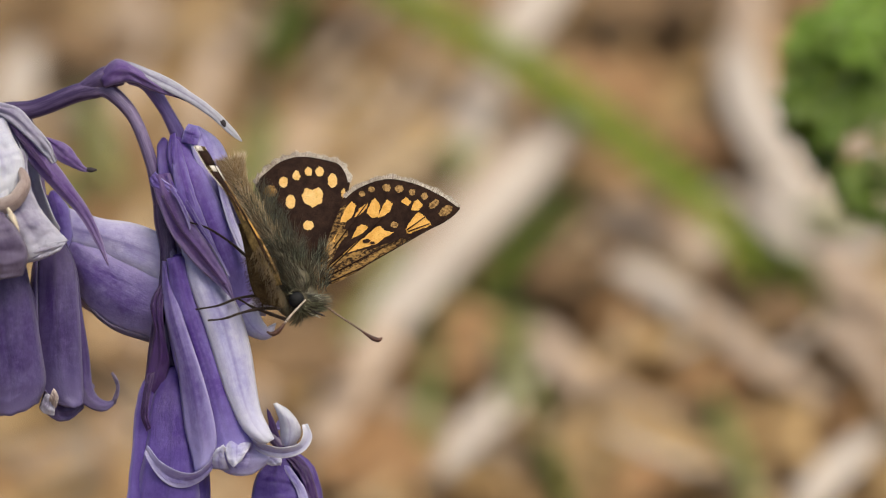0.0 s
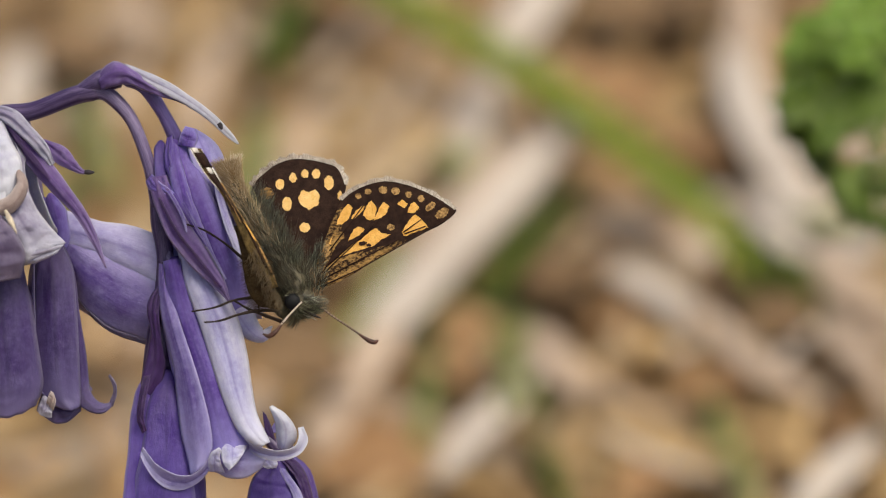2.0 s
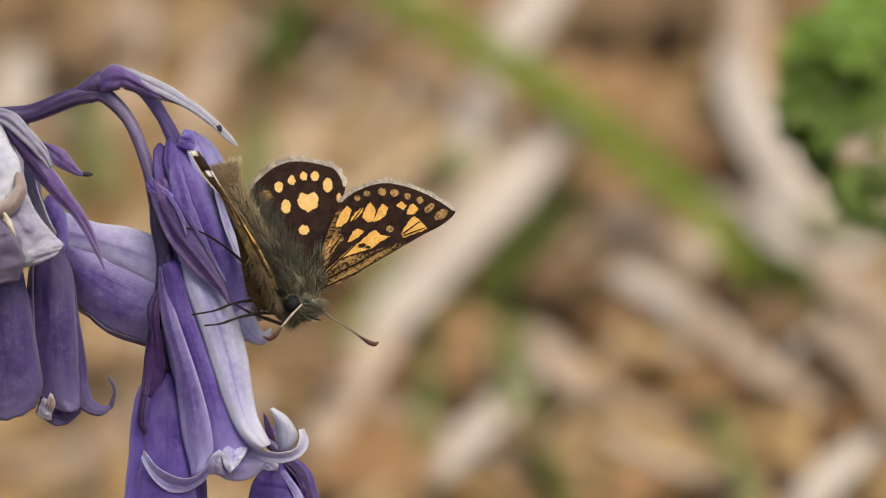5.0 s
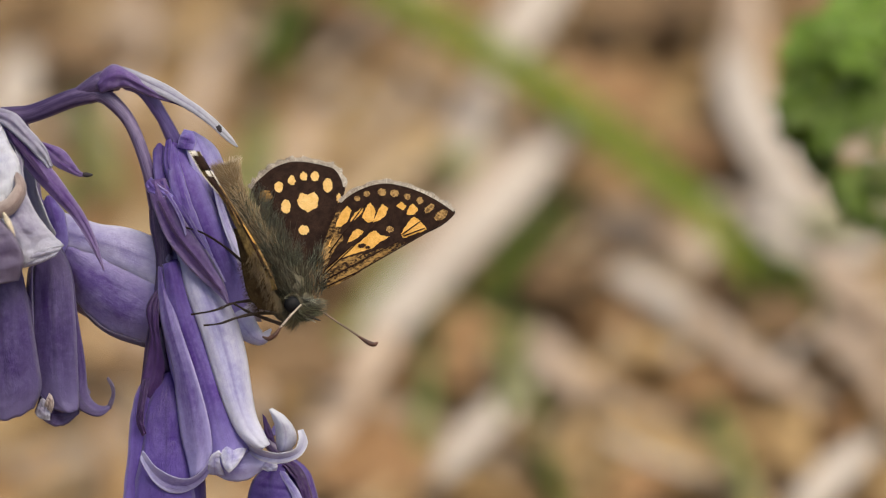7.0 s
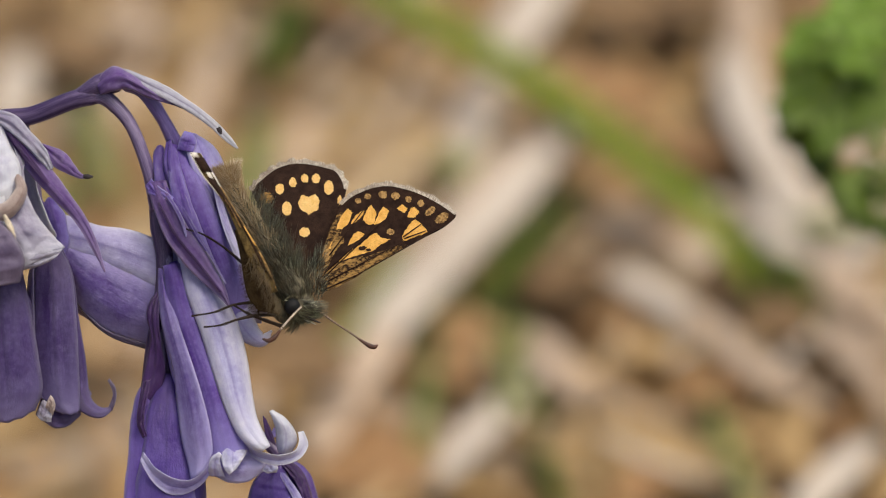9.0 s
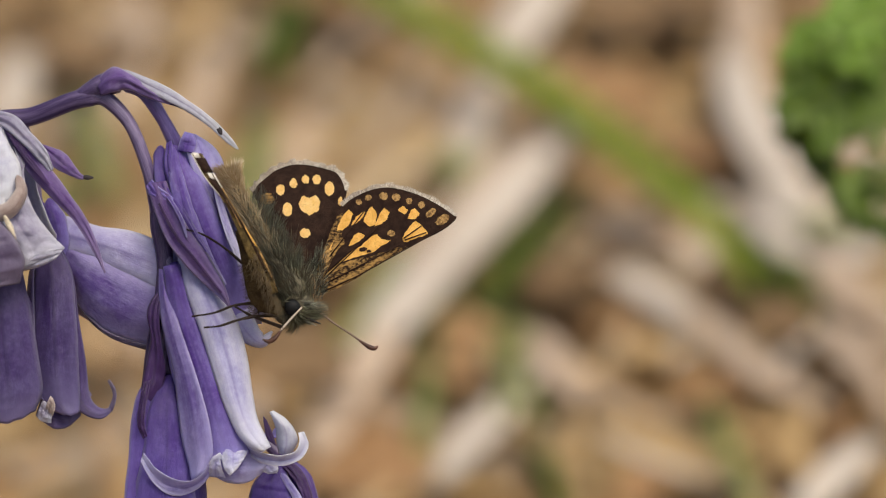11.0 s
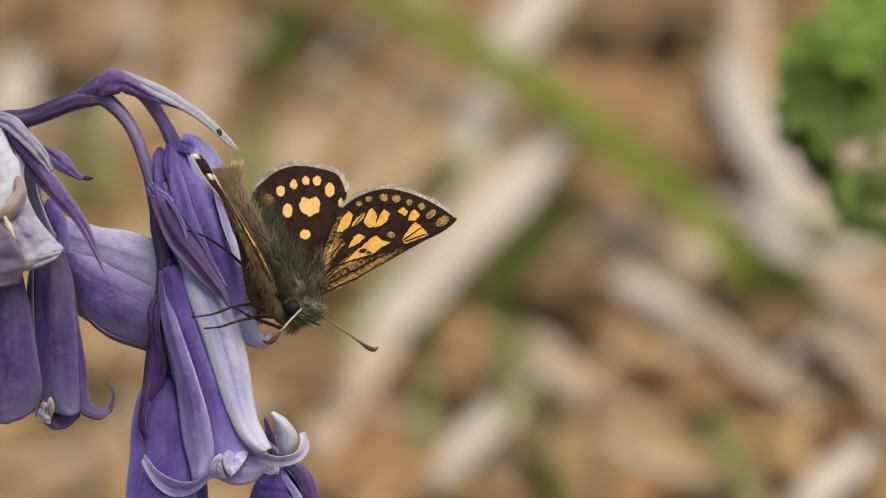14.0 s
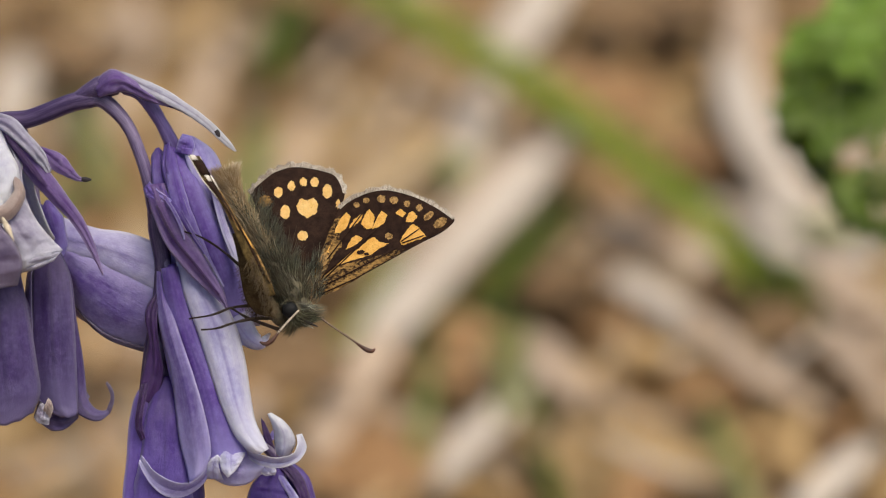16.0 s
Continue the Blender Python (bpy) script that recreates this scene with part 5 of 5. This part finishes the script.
for x, y, rx, ry, lean in ((640, 343, 6, 5, 0), (657, 335, 6, 5, 0), (684, 332, 8, 7, 0), (706, 334, 8, 7, 0), (729, 340, 6, 6, 0), (751, 347, 6, 7, 0),
                           (768, 361, 11, 6, -40), (789, 373, 14, 8, -35), (698, 398, 7, 6, 0), (584, 440, 8, 13, 20)):
    spot(fore, oval(x, y, rx, ry, lean), fore_depth, DULL)
spot(fore, ((585, 497), (612, 480), (650, 457), (680, 438), (704, 431), (690, 442), (655, 463), (625, 483), (602, 497)), fore_depth, OCHRE, 2.0, "ochre_band")
spot(fore, ((583, 470), (600, 455), (626, 447), (650, 441), (640, 448), (612, 459), (590, 472)), fore_depth, OCHRE, 2.0, "ochre_band")
spot(fore, ((592, 424), (600, 408), (612, 406), (616, 416), (604, 428), (596, 440)), fore_depth, OCHRE, 2.0, "ochre_band")
spot(fore, ((566, 506), (574, 482), (598, 456), (640, 447), (700, 425), (726, 420), (704, 437), (660, 464), (612, 492), (590, 502)), fore_depth, WING_DUSTED, 1.4, "dusted_band")
spot(fore, ((562, 474), (570, 448), (584, 412), (600, 372), (612, 362), (612, 392), (606, 420), (592, 450), (576, 482)), fore_depth, WING_DUSTED, 1.3, "dusted_band")
spot(fore, oval(648, 427, 7, 4, -10), fore_depth, WING, 2.6, "dark_mark")
spot(fore, oval(659, 430, 5, 3, 10), fore_depth, WING, 2.6, "dark_mark")


def vein(owner, ends, depth):
    bm = bmesh.new()
    tube(bm, [at(x, y, depth(x, y) + 2.4) for x, y in ends], (1.3 * UNIT, 1.0 * UNIT), 5)
    part("vein", bm, WING, owner)


for ends in (((575, 504), (640, 474), (705, 437), (800, 383)), ((580, 480), (660, 402)), ((583, 470), (676, 386)), ((576, 492), (715, 418)), ((720, 407), (752, 384)), ((722, 410), (760, 396)), ((590, 440), (655, 352))):
    vein(fore, ends, fore_depth)


def fringe(owner, rim, depth, start, end, length):
    rng = random.Random(3)
    edge = flow([(x, y, 0) for x, y in rim], 1600)
    cx = sum(p.x for p in edge) / 1600
    cy = sum(p.y for p in edge) / 1600 + 60
    seats = []
    for k in range(int(1600 * start), int(1600 * end)):
        p = edge[k]
        t = (edge[min(k + 1, 1599)] - edge[k - 1]).normalized()
        out = Vector((t.y, -t.x, 0))
        if out.dot(p - Vector((cx, cy, 0))) < 0:
            out = -out
        tuft = 1.0 + 0.22 * math.sin(k * 0.047) + 0.25 * noise.noise(Vector((k * 0.02, length, 0)))
        for share, back, wide in ((rng.uniform(0.8, 1.05), 3.0, 0.55), (rng.uniform(0.5, 0.8), 3.5, 0.6)):
            q, size = p - out * back, length * share * tuft
            lie = rng.gauss(0, 0.14) + 0.5 * noise.noise(Vector((k * 0.05, 3.0, length)))
            way = (out + t * lie).normalized()
            seats.append(((q.x, q.y, depth(q.x, q.y) + rng.uniform(0.0, 1.4)), (way.x * size, way.y * size, rng.uniform(-1, 1)), wide))
    hairs("wing_fringe", owner, seats, FRINGE, "pale grey hair fringe")


fringe(hind, HIND_RIM, hind_depth, 0.0, 0.90, 9.5)
fringe(fore, FORE_RIM, fore_depth, 0.015, 0.587, 8.5)

# the folded far pair, seen on edge
def seen(x, y, w):
    """The same as at(), for a place so far before the sheet that its nearness counts."""
    k = 1 - w * UNIT / FOCUS
    return at(784 + (x - 784) * k, 441 + (y - 441) * k, w)


far_low = flow([seen(*p) for p in ((343, 259, 150), (367, 300, 146), (404, 348, 138), (430, 405, 126), (454, 460, 112), (484, 508, 96))], 24)
far_high = flow([seen(*p) for p in ((362, 260, 118), (386, 302, 108), (428, 372, 94), (461, 424, 86), (484, 468, 80), (498, 504, 80))], 24)
bm = bmesh.new()
sheet(bm, [[a.lerp(b, j / 8) + (AHEAD * (-0.0003 * math.sin(math.pi * j / 8))) for j in range(9)] for a, b in zip(far_low, far_high)], 0.00012)
far = part("forewing", bm, UNDER, skipper, "far forewing seen on edge, khaki with white tip")


def far_patch(i0, i1, j0, j1, skin):
    bm = bmesh.new()
    grid = []
    for i in range(i0, i1 + 1):
        along_wing = far_low[min(i + 1, 23)] - far_low[max(i - 1, 0)]
        face = along_wing.cross(far_high[i] - far_low[i]).normalized()
        if face.dot(AHEAD) > 0:
            face = -face
        row = []
        for j in range(4):
            s = j0 + (j1 - j0) * j / 3
            row.append(far_low[i].lerp(far_high[i], s) - AHEAD * (0.0003 * math.sin(math.pi * s)) + face * 0.00012)
        grid.append(row)
    sheet(bm, grid, 0.00003)
    part("spot", bm, skin, far)


far_patch(0, 1, 0.0, 0.55, WHITE)
far_patch(1, 4, 0.06, 0.96, WING)
far_patch(4, 5, 0.35, 0.75, WHITE)
far_patch(4, 6, 0.86, 1.0, WHITE)
far_patch(5, 11, 0.06, 0.84, WING)
far_patch(11, 19, 0.60, 0.76, WING)
far_patch(11, 14, 0.76, 0.93, ORANGE)
far_patch(15, 20, 0.84, 0.95, DULL)
far_patch(6, 11, 0.86, 1.0, DULL)
far_patch(8, 12, 0.30, 0.44, DULL)
far_patch(16, 18, 0.30, 0.52, UNDER_DARK)


def far_edge(line, skin, name, radii):
    bm = bmesh.new()
    tube(bm, line, [r * UNIT for r in radii], 6)
    part(name, bm, skin, far)


far_edge(far_low[0:9], WHITE, "pale_edge", (1.0, 1.0, 0.9, 0.7))
far_edge(far_high[9:24], OCHRE, "gold_edge", (0.8, 1.5, 1.6, 1.3, 0.8))
far_edge(far_high[0:4], WHITE, "pale_edge", (0.8, 1.0, 0.6))

# underside of the far hindwing, below the forewing's edge
blade(skipper, ((426, 396, 106), (436, 440, 100), (442, 480, 92), (450, 514, 80), (468, 538, 64)), ((440, 398, 116), (462, 448, 104), (482, 490, 90), (496, 524, 72), (502, 544, 56)), UNDER_DARK, 1.5, 0.4, "brown olive hindwing underside", "hindwing")
# body
SPINE = ((411, 292, 26), (426, 335, 24), (457, 394, 20), (495, 450, 18), (520, 495, 20), (538, 530, 22), (550, 556, 26))
GIRTH = (15, 18, 19, 25, 34, 32, 17)
bm = bmesh.new()
tube(bm, [at(*p) for p in SPINE], [g * UNIT * 0.9 for g in GIRTH], 14, count=30)
body = part("body", bm, SKIN, skipper, "dark body under olive hair")

bm = bmesh.new()
tube(bm, [at(470, 500, 22), at(492, 524, 24), at(512, 546, 24), at(524, 560, 22)], (10 * UNIT, 17 * UNIT, 16 * UNIT, 8 * UNIT), 12, count=16)
part("chest", bm, SKIN, body)


def coat():
    rng = random.Random(8)
    spine = flow(SPINE, 60)
    fur, tail, face, khaki, down = [], [], [], [], []
    for k in range(8200):
        u = rng.random()
        i = min(int(u * 59), 58)
        c = spine[i]
        way = (spine[i + 1] - spine[i]).normalized()
        g = along(GIRTH, u)
        ang = rng.uniform(0, 2 * math.pi)
        side = way.cross(Vector((0, 0, 1))).normalized()
        out = side * math.cos(ang) + Vector((0, 0, 1)) * math.sin(ang)
        p = c + out * (g * 0.85)
        lock = noise.noise(p * 0.06) * 0.9 + rng.uniform(-0.12, 0.12)
        if u < 0.13:
            d = (out * 0.5 - way * 0.8 + side * lock).normalized() * rng.uniform(14, 30)
            tail.append((p, d, 0.5))
            for q in range(2):
                tail.append((p + Vector((rng.uniform(-3, 3), rng.uniform(-3, 3), rng.uniform(-3, 3))), d * rng.uniform(0.6, 1.05) + Vector((rng.uniform(-5, 5), rng.uniform(-4, 4), 0)), 0.42))
        elif u < 0.86:
            d = (out * 0.28 - way * 0.9 + side * lock * 0.8).normalized() * rng.uniform(12, 30) * (1.5 if rng.random() < 0.10 else 1.0)
            (tail if rng.random() < (0.52 - u) * 3 else face if rng.random() < (u - 0.5) * 2.2 else fur).append((p, d, 0.32))
        else:
            d = (out * 0.9 + way * 0.2 + side * lock + Vector((0.4, 0.05, 0))).normalized() * rng.uniform(14, 34)
            face.append((p, d, 0.5))
    # tufts over the wing roots
    for k in range(4200):
        x, y = rng.uniform(446, 560), rng.uniform(335, 490)
        if x > 462 + (y - 330) * 0.62 + rng.gauss(0, 7):
            continue
        soft = 7 + 15 * noise.noise(Vector((x * 0.04, y * 0.04, 0))) + rng.uniform(-4, 4)
        down.append(((x, y, hind_depth(x, y) + rng.uniform(2, 12)), (soft, rng.uniform(-36, -14), rng.uniform(-2, 6)), 0.3))
    for k in range(420):
        x, y = rng.uniform(536, 580), rng.uniform(432, 520)
        if x > 590 - (y - 420) * 0.12 or y < 520 - (x - 520) * 1.9:
            continue
        fur.append(((x, y, fore_depth(x, y) + rng.uniform(2, 12)), (rng.uniform(-2, 16), rng.uniform(-34, -10), rng.uniform(-2, 6)), 0.55))
    # the downy flank before the far wing
    for k in range(260):
        u = rng.uniform(0.25, 1.0)
        x, y = 424 + 44 * u + rng.uniform(-6, 14), 408 + 120 * u + rng.uniform(-8, 8)
        khaki.append(((x + 14 + 12 * u, y, 126 - 26 * u + rng.uniform(-8, 8)), (rng.uniform(-9, 2), rng.uniform(6, 20), rng.uniform(-4, 4)), 0.6))
    for k in range(1500):
        u = rng.random()
        x, y = 442 + 58 * rng.random() ** 0.8 + 16 * (u - 0.5), 455 + 86 * u
        khaki.append(((x, y, rng.uniform(78, 104) - 36 * u), (rng.uniform(-13, -2), rng.uniform(0, 9), rng.uniform(0, 4)), 0.32))
    # pale lashes over the eye and beside the face
    for k in range(60):
        a = rng.uniform(1.0, 2.6)
        face.append(((526 + 17 * math.cos(a), 530 - 17 * math.sin(a), 52 + rng.uniform(-6, 6)), (rng.uniform(-4, 10), rng.uniform(-9, 1), rng.uniform(0, 5)), 0.6))
    for k in range(160):
        x = rng.uniform(536, 566)
        fur.append(((x, 519 + (x - 536) * 0.35 + rng.uniform(-6, 10), 40 + rng.uniform(-8, 12)), (rng.uniform(6, 24), rng.uniform(-7, 10), rng.uniform(-2, 5)), 0.5))
    # dark hair of the chest, over the roots of the legs
    for k in range(1100):
        x = rng.uniform(474, 528)
        y = rng.uniform(514, 526 + (x - 474) * 0.78)
        (face if rng.random() < 0.6 else khaki).append(((x, y, 32 + rng.uniform(-12, 10)), (rng.uniform(-7, 5), rng.uniform(3, 13), rng.uniform(-2, 4)), 0.42))
    hairs("fur", body, fur, FUR, "long olive grey hair")
    hairs("wing_root_hair", body, down, SOFT_FUR, "soft grey-green hair over the wing roots")
    hairs("flank_fur", body, khaki, KHAKI_FUR, "khaki down on the flank")
    hairs("tail_fur", body, tail, TAIL_FUR, "tawny hair")
    hairs("face_hair", body, face, FACE_FUR, "bristly greenish black face hair")


coat()


def ball(name, place, radius, skin, owner, label=""):
    bm = bmesh.new()
    bmesh.ops.create_uvsphere(bm, u_segments=24, v_segments=16, radius=radius * UNIT, matrix=Matrix.Translation(at(*place)))
    for f in bm.faces:
        f.smooth = True
    return part(name, bm, skin, owner, label)


ball("eye", (526, 530, 50), 14.3, EYE_BLACK, body, "dull black eye")
ball("eye", (558, 540, -8), 15, EYE_BLACK, body, "dull black eye")


def antenna(points, club, label):
    bm = bmesh.new()
    pts = flow([at(*p) for p in points], 30)
    slim = points[0][0] > 560
    tube(bm, pts, (1.7 * UNIT, 1.5 * UNIT) if slim else (1.5 * UNIT, 2.2 * UNIT), 8)
    ob = part("antenna", bm, ANT_TAN if slim else ANT_PALE, skipper, label)
    for i in range(4, 29, 2) if slim else (26, 28):
        way = (pts[i + 1] - pts[i]).normalized() if i < 29 else (pts[29] - pts[28]).normalized()
        bm = bmesh.new()
        tube(bm, [pts[i] - way * (1.6 * UNIT), pts[i], pts[i] + way * (1.6 * UNIT)], (1.5 * UNIT, 2.1 * UNIT if slim else 2.7 * UNIT, 1.5 * UNIT), 8)
        part("ring", bm, ANT_DARK, ob)
    bm = bmesh.new()
    tube(bm, [at(*p) for p in club], (1.9 * UNIT, 3.0 * UNIT, 4.5 * UNIT, 4.1 * UNIT, 1.4 * UNIT), 10, count=18)
    part("club", bm, CLUB, ob, "rust brown curved club")


antenna(((543, 530, 78), (525, 549, 82), (506, 571, 84)), ((507, 570, 84), (502, 577, 85), (496, 584, 86), (486, 590, 86), (475, 586, 86)), "short pale antenna bent toward the flower")
antenna(((576, 541, 30), (600, 558, 34), (626, 575, 38), (645, 588, 41)), ((643, 587, 41), (652, 593, 42), (662, 599, 43), (671, 601, 44), (677, 597, 44)), "long ringed antenna with a brown club")


def palp(points, skin, thick):
    bm = bmesh.new()
    tube(bm, [at(*p) for p in points], [thick * 0.5 * UNIT, thick * UNIT, thick * 0.7 * UNIT, thick * 0.3 * UNIT], 7, count=10)
    part("palp", bm, skin, body)


palp(((546, 546, 48), (557, 551, 52), (566, 555, 52), (576, 559, 48)), STEM_TIP, 3.0)
palp(((546, 552, 48), (554, 556, 52), (562, 559, 52), (568, 562, 48)), FACE_PALE, 1.8)


def leg(points, thick=3.0):
    bm = bmesh.new()
    tube(bm, [at(*p) for p in points], [thick * 1.25 * UNIT, thick * 0.95 * UNIT, thick * 1.05 * UNIT, thick * 0.7 * UNIT, thick * 0.8 * UNIT, thick * 0.5 * UNIT, thick * 0.62 * UNIT], 7, count=8 * len(points))
    part("leg", bm, LEG, skipper)


leg(((500, 520, 30), (465, 522, 55), (425, 527, 72), (390, 540, 78), (350, 547, 76)))
leg(((510, 566, 30), (480, 555, 50), (450, 543, 66), (425, 528, 72)), 3.4)
leg(((505, 545, 30), (462, 546, 62), (430, 553, 78), (400, 563, 82), (372, 566, 82)))
leg(((470, 500, 40), (468, 520, 58), (467, 536, 62), (468, 549, 62)), 2.4)
leg(((470, 480, 20), (440, 455, 50), (408, 428, 56), (370, 404, 58), (335, 393, 50)), 2.8)

# ---------------------------------------------------------------- what moves
# seconds, shift to the right and upward in millimetres, lean and turn in degrees
SWAY_PLANT = (
    (0, 0.000, -0.000, 0.000, 0.000),
    (0.5, 0.040, 0.134, -0.091, -0.036),
    (1, 0.198, 0.160, -0.082, 0.017),
    (1.5, 0.130, 0.170, 0.002, -0.005),
    (2, 0.028, 0.078, 0.072, -0.047),
    (2.2, -0.121, 0.051, 0.082, -0.072),
    (2.4, -0.629, -0.040, 0.114, -0.156),
    (2.5, -0.848, -0.080, 0.128, -0.192),
    (2.7, -0.482, -0.048, 0.015, -0.027),
    (2.8, -0.547, -0.053, 0.035, -0.056),
    (3, -0.418, -0.042, -0.005, 0.002),
    (3.5, -0.296, 0.009, -0.015, -0.028),
    (4, -0.059, 0.078, -0.166, 0.008),
    (6.5, -0.114, 0.064, -0.084, -0.008),
    (7, -0.102, 0.048, 0.082, -0.045),
    (7.5, -0.066, 0.048, -0.084, -0.010),
    (8, -0.157, 0.047, -0.033, -0.017),
    (8.5, -0.005, -0.002, 0.077, -0.021),
    (9, -0.013, 0.041, -0.083, -0.010),
    (11.5, 0.027, -0.005, 0.002, -0.004),
    (12, 0.036, 0.068, 0.011, 0.022),
    (12.5, 0.015, 0.054, -0.080, 0.014),
    (13, 0.018, 0.072, -0.035, -0.020),
    (13.5, 0.003, 0.103, 0.010, -0.003),
    (14, 0.041, 0.087, 0.048, 0.014),
    (14.5, 0.106, 0.095, -0.038, 0.033),
    (15, 0.088, 0.088, 0.002, -0.004),
    (15.5, -0.077, 0.047, -0.012, -0.027),
    (16, -0.100, 0.058, 0.028, -0.063),
)
SWING = (
    (0, 0.000, -0.000, 0.000, 0.000),
    (0.5, 0.022, -0.048, 0.040, -0.026),
    (1, 0.024, -0.050, -0.035, 0.013),
    (1.5, -0.008, -0.005, -0.034, -0.011),
    (2, -0.055, 0.006, 0.138, -0.092),
    (2.2, -0.081, 0.019, 0.246, -0.112),
    (2.4, -0.170, 0.064, 0.613, -0.179),
    (2.5, -0.209, 0.083, 0.771, -0.208),
    (2.7, -0.098, -0.014, 0.581, -0.144),
    (2.8, -0.118, 0.003, 0.615, -0.155),
    (3, -0.079, -0.031, 0.548, -0.133),
    (3.5, -0.046, -0.023, 0.479, -0.124),
    (4, 0.005, -0.087, 0.079, -0.038),
    (6.5, 0.001, -0.066, 0.055, -0.037),
    (7, -0.014, -0.035, -0.038, -0.041),
    (7.5, -0.029, -0.009, 0.079, -0.038),
    (8, -0.040, -0.017, 0.119, -0.081),
    (8.5, -0.012, -0.027, -0.047, -0.006),
    (9, -0.015, -0.041, 0.122, -0.029),
    (11.5, -0.004, -0.015, -0.025, -0.001),
    (12, -0.016, -0.066, -0.209, 0.013),
    (12.5, 0.042, -0.024, 0.092, 0.027),
    (13, 0.005, -0.058, -0.018, 0.025),
    (13.5, 0.010, -0.077, -0.020, 0.027),
    (14, -0.056, -0.097, -0.284, 0.012),
    (14.5, 0.011, -0.037, -0.131, 0.031),
    (15, -0.005, -0.018, -0.027, -0.002),
    (15.5, -0.051, -0.071, 0.046, 0.002),
    (16, -0.043, -0.038, -0.037, 0.002),
)
SWAY_BUTTERFLY = (
    (0, 0.000, -0.000, 0.000, 0.000),
    (0.5, 0.044, 0.126, -0.017, 0.242),
    (1, 0.252, 0.175, -0.055, 0.158),
    (1.5, 0.133, 0.200, -0.014, 0.209),
    (2, -0.097, 0.103, 0.113, -0.141),
    (2.2, -0.319, 0.056, 0.015, -0.424),
    (2.4, -1.077, -0.103, -0.319, -1.388),
    (2.5, -1.404, -0.172, -0.463, -1.804),
    (2.7, -0.824, -0.248, -0.343, -1.285),
    (2.8, -0.927, -0.234, -0.364, -1.376),
    (3, -0.722, -0.261, -0.322, -1.193),
    (3.5, -0.557, -0.074, -0.401, -0.533),
    (4, -0.090, 0.018, -0.455, 0.132),
    (6.5, -0.121, 0.027, -0.225, -0.061),
    (7, -0.139, 0.068, -0.156, -0.028),
    (7.5, -0.113, 0.073, -0.028, 0.018),
    (8, -0.256, 0.089, -0.117, -0.361),
    (8.5, -0.037, 0.025, 0.048, -0.217),
    (9, -0.057, 0.021, 0.147, -0.199),
    (11.5, 0.024, -0.005, 0.473, 0.025),
    (12, 0.073, 0.042, 0.328, -0.057),
    (12.5, 0.035, 0.045, 0.379, -0.066),
    (13, -0.010, 0.040, 0.473, -0.197),
    (13.5, -0.015, 0.062, 0.460, -0.227),
    (14, 0.032, 0.041, 0.542, -0.220),
    (14.5, 0.171, 0.101, 0.320, 0.270),
    (15, 0.088, 0.085, 0.270, 0.049),
    (15.5, -0.186, 0.005, 0.474, -0.584),
    (16, -0.181, 0.008, 0.617, -0.223),
)


def swayed(thing, pivot, rows):
    rest = Matrix.Translation(thing.location.copy())
    keyed = []
    for t, dx, dy, lean, turn in rows:
        shift = Matrix.Translation(ACROSS * (dx / 1000) + UPWARD * (dy / 1000))
        spin = Matrix.Rotation(radians(lean), 4, AHEAD) @ Matrix.Rotation(radians(turn), 4, UPWARD)
        keyed.append((t, shift @ Matrix.Translation(pivot) @ spin @ Matrix.Translation(-pivot) @ rest))
    walk(thing, keyed)


def swung(piece, pivot, rows):
    """A piece of the plant that swings about a joint, in the plant's own space."""
    keyed = []
    for t, dx, dy, lean, turn in rows:
        shift = Matrix.Translation(ACROSS * (dx / 1000) + UPWARD * (dy / 1000))
        spin = Matrix.Rotation(radians(lean), 4, AHEAD) @ Matrix.Rotation(radians(turn), 4, UPWARD)
        joint = pivot - BASE
        keyed.append((t, shift @ Matrix.Translation(joint) @ spin @ Matrix.Translation(-joint)))
    walk(piece, keyed)


def motions():
    swayed(plant, at(300, 300, 0), SWAY_PLANT)
    for piece in cluster:
        swung(piece, at(215, 165, 0), SWING)
    swayed(skipper, at(500, 480, 0), SWAY_BUTTERFLY)


motions()
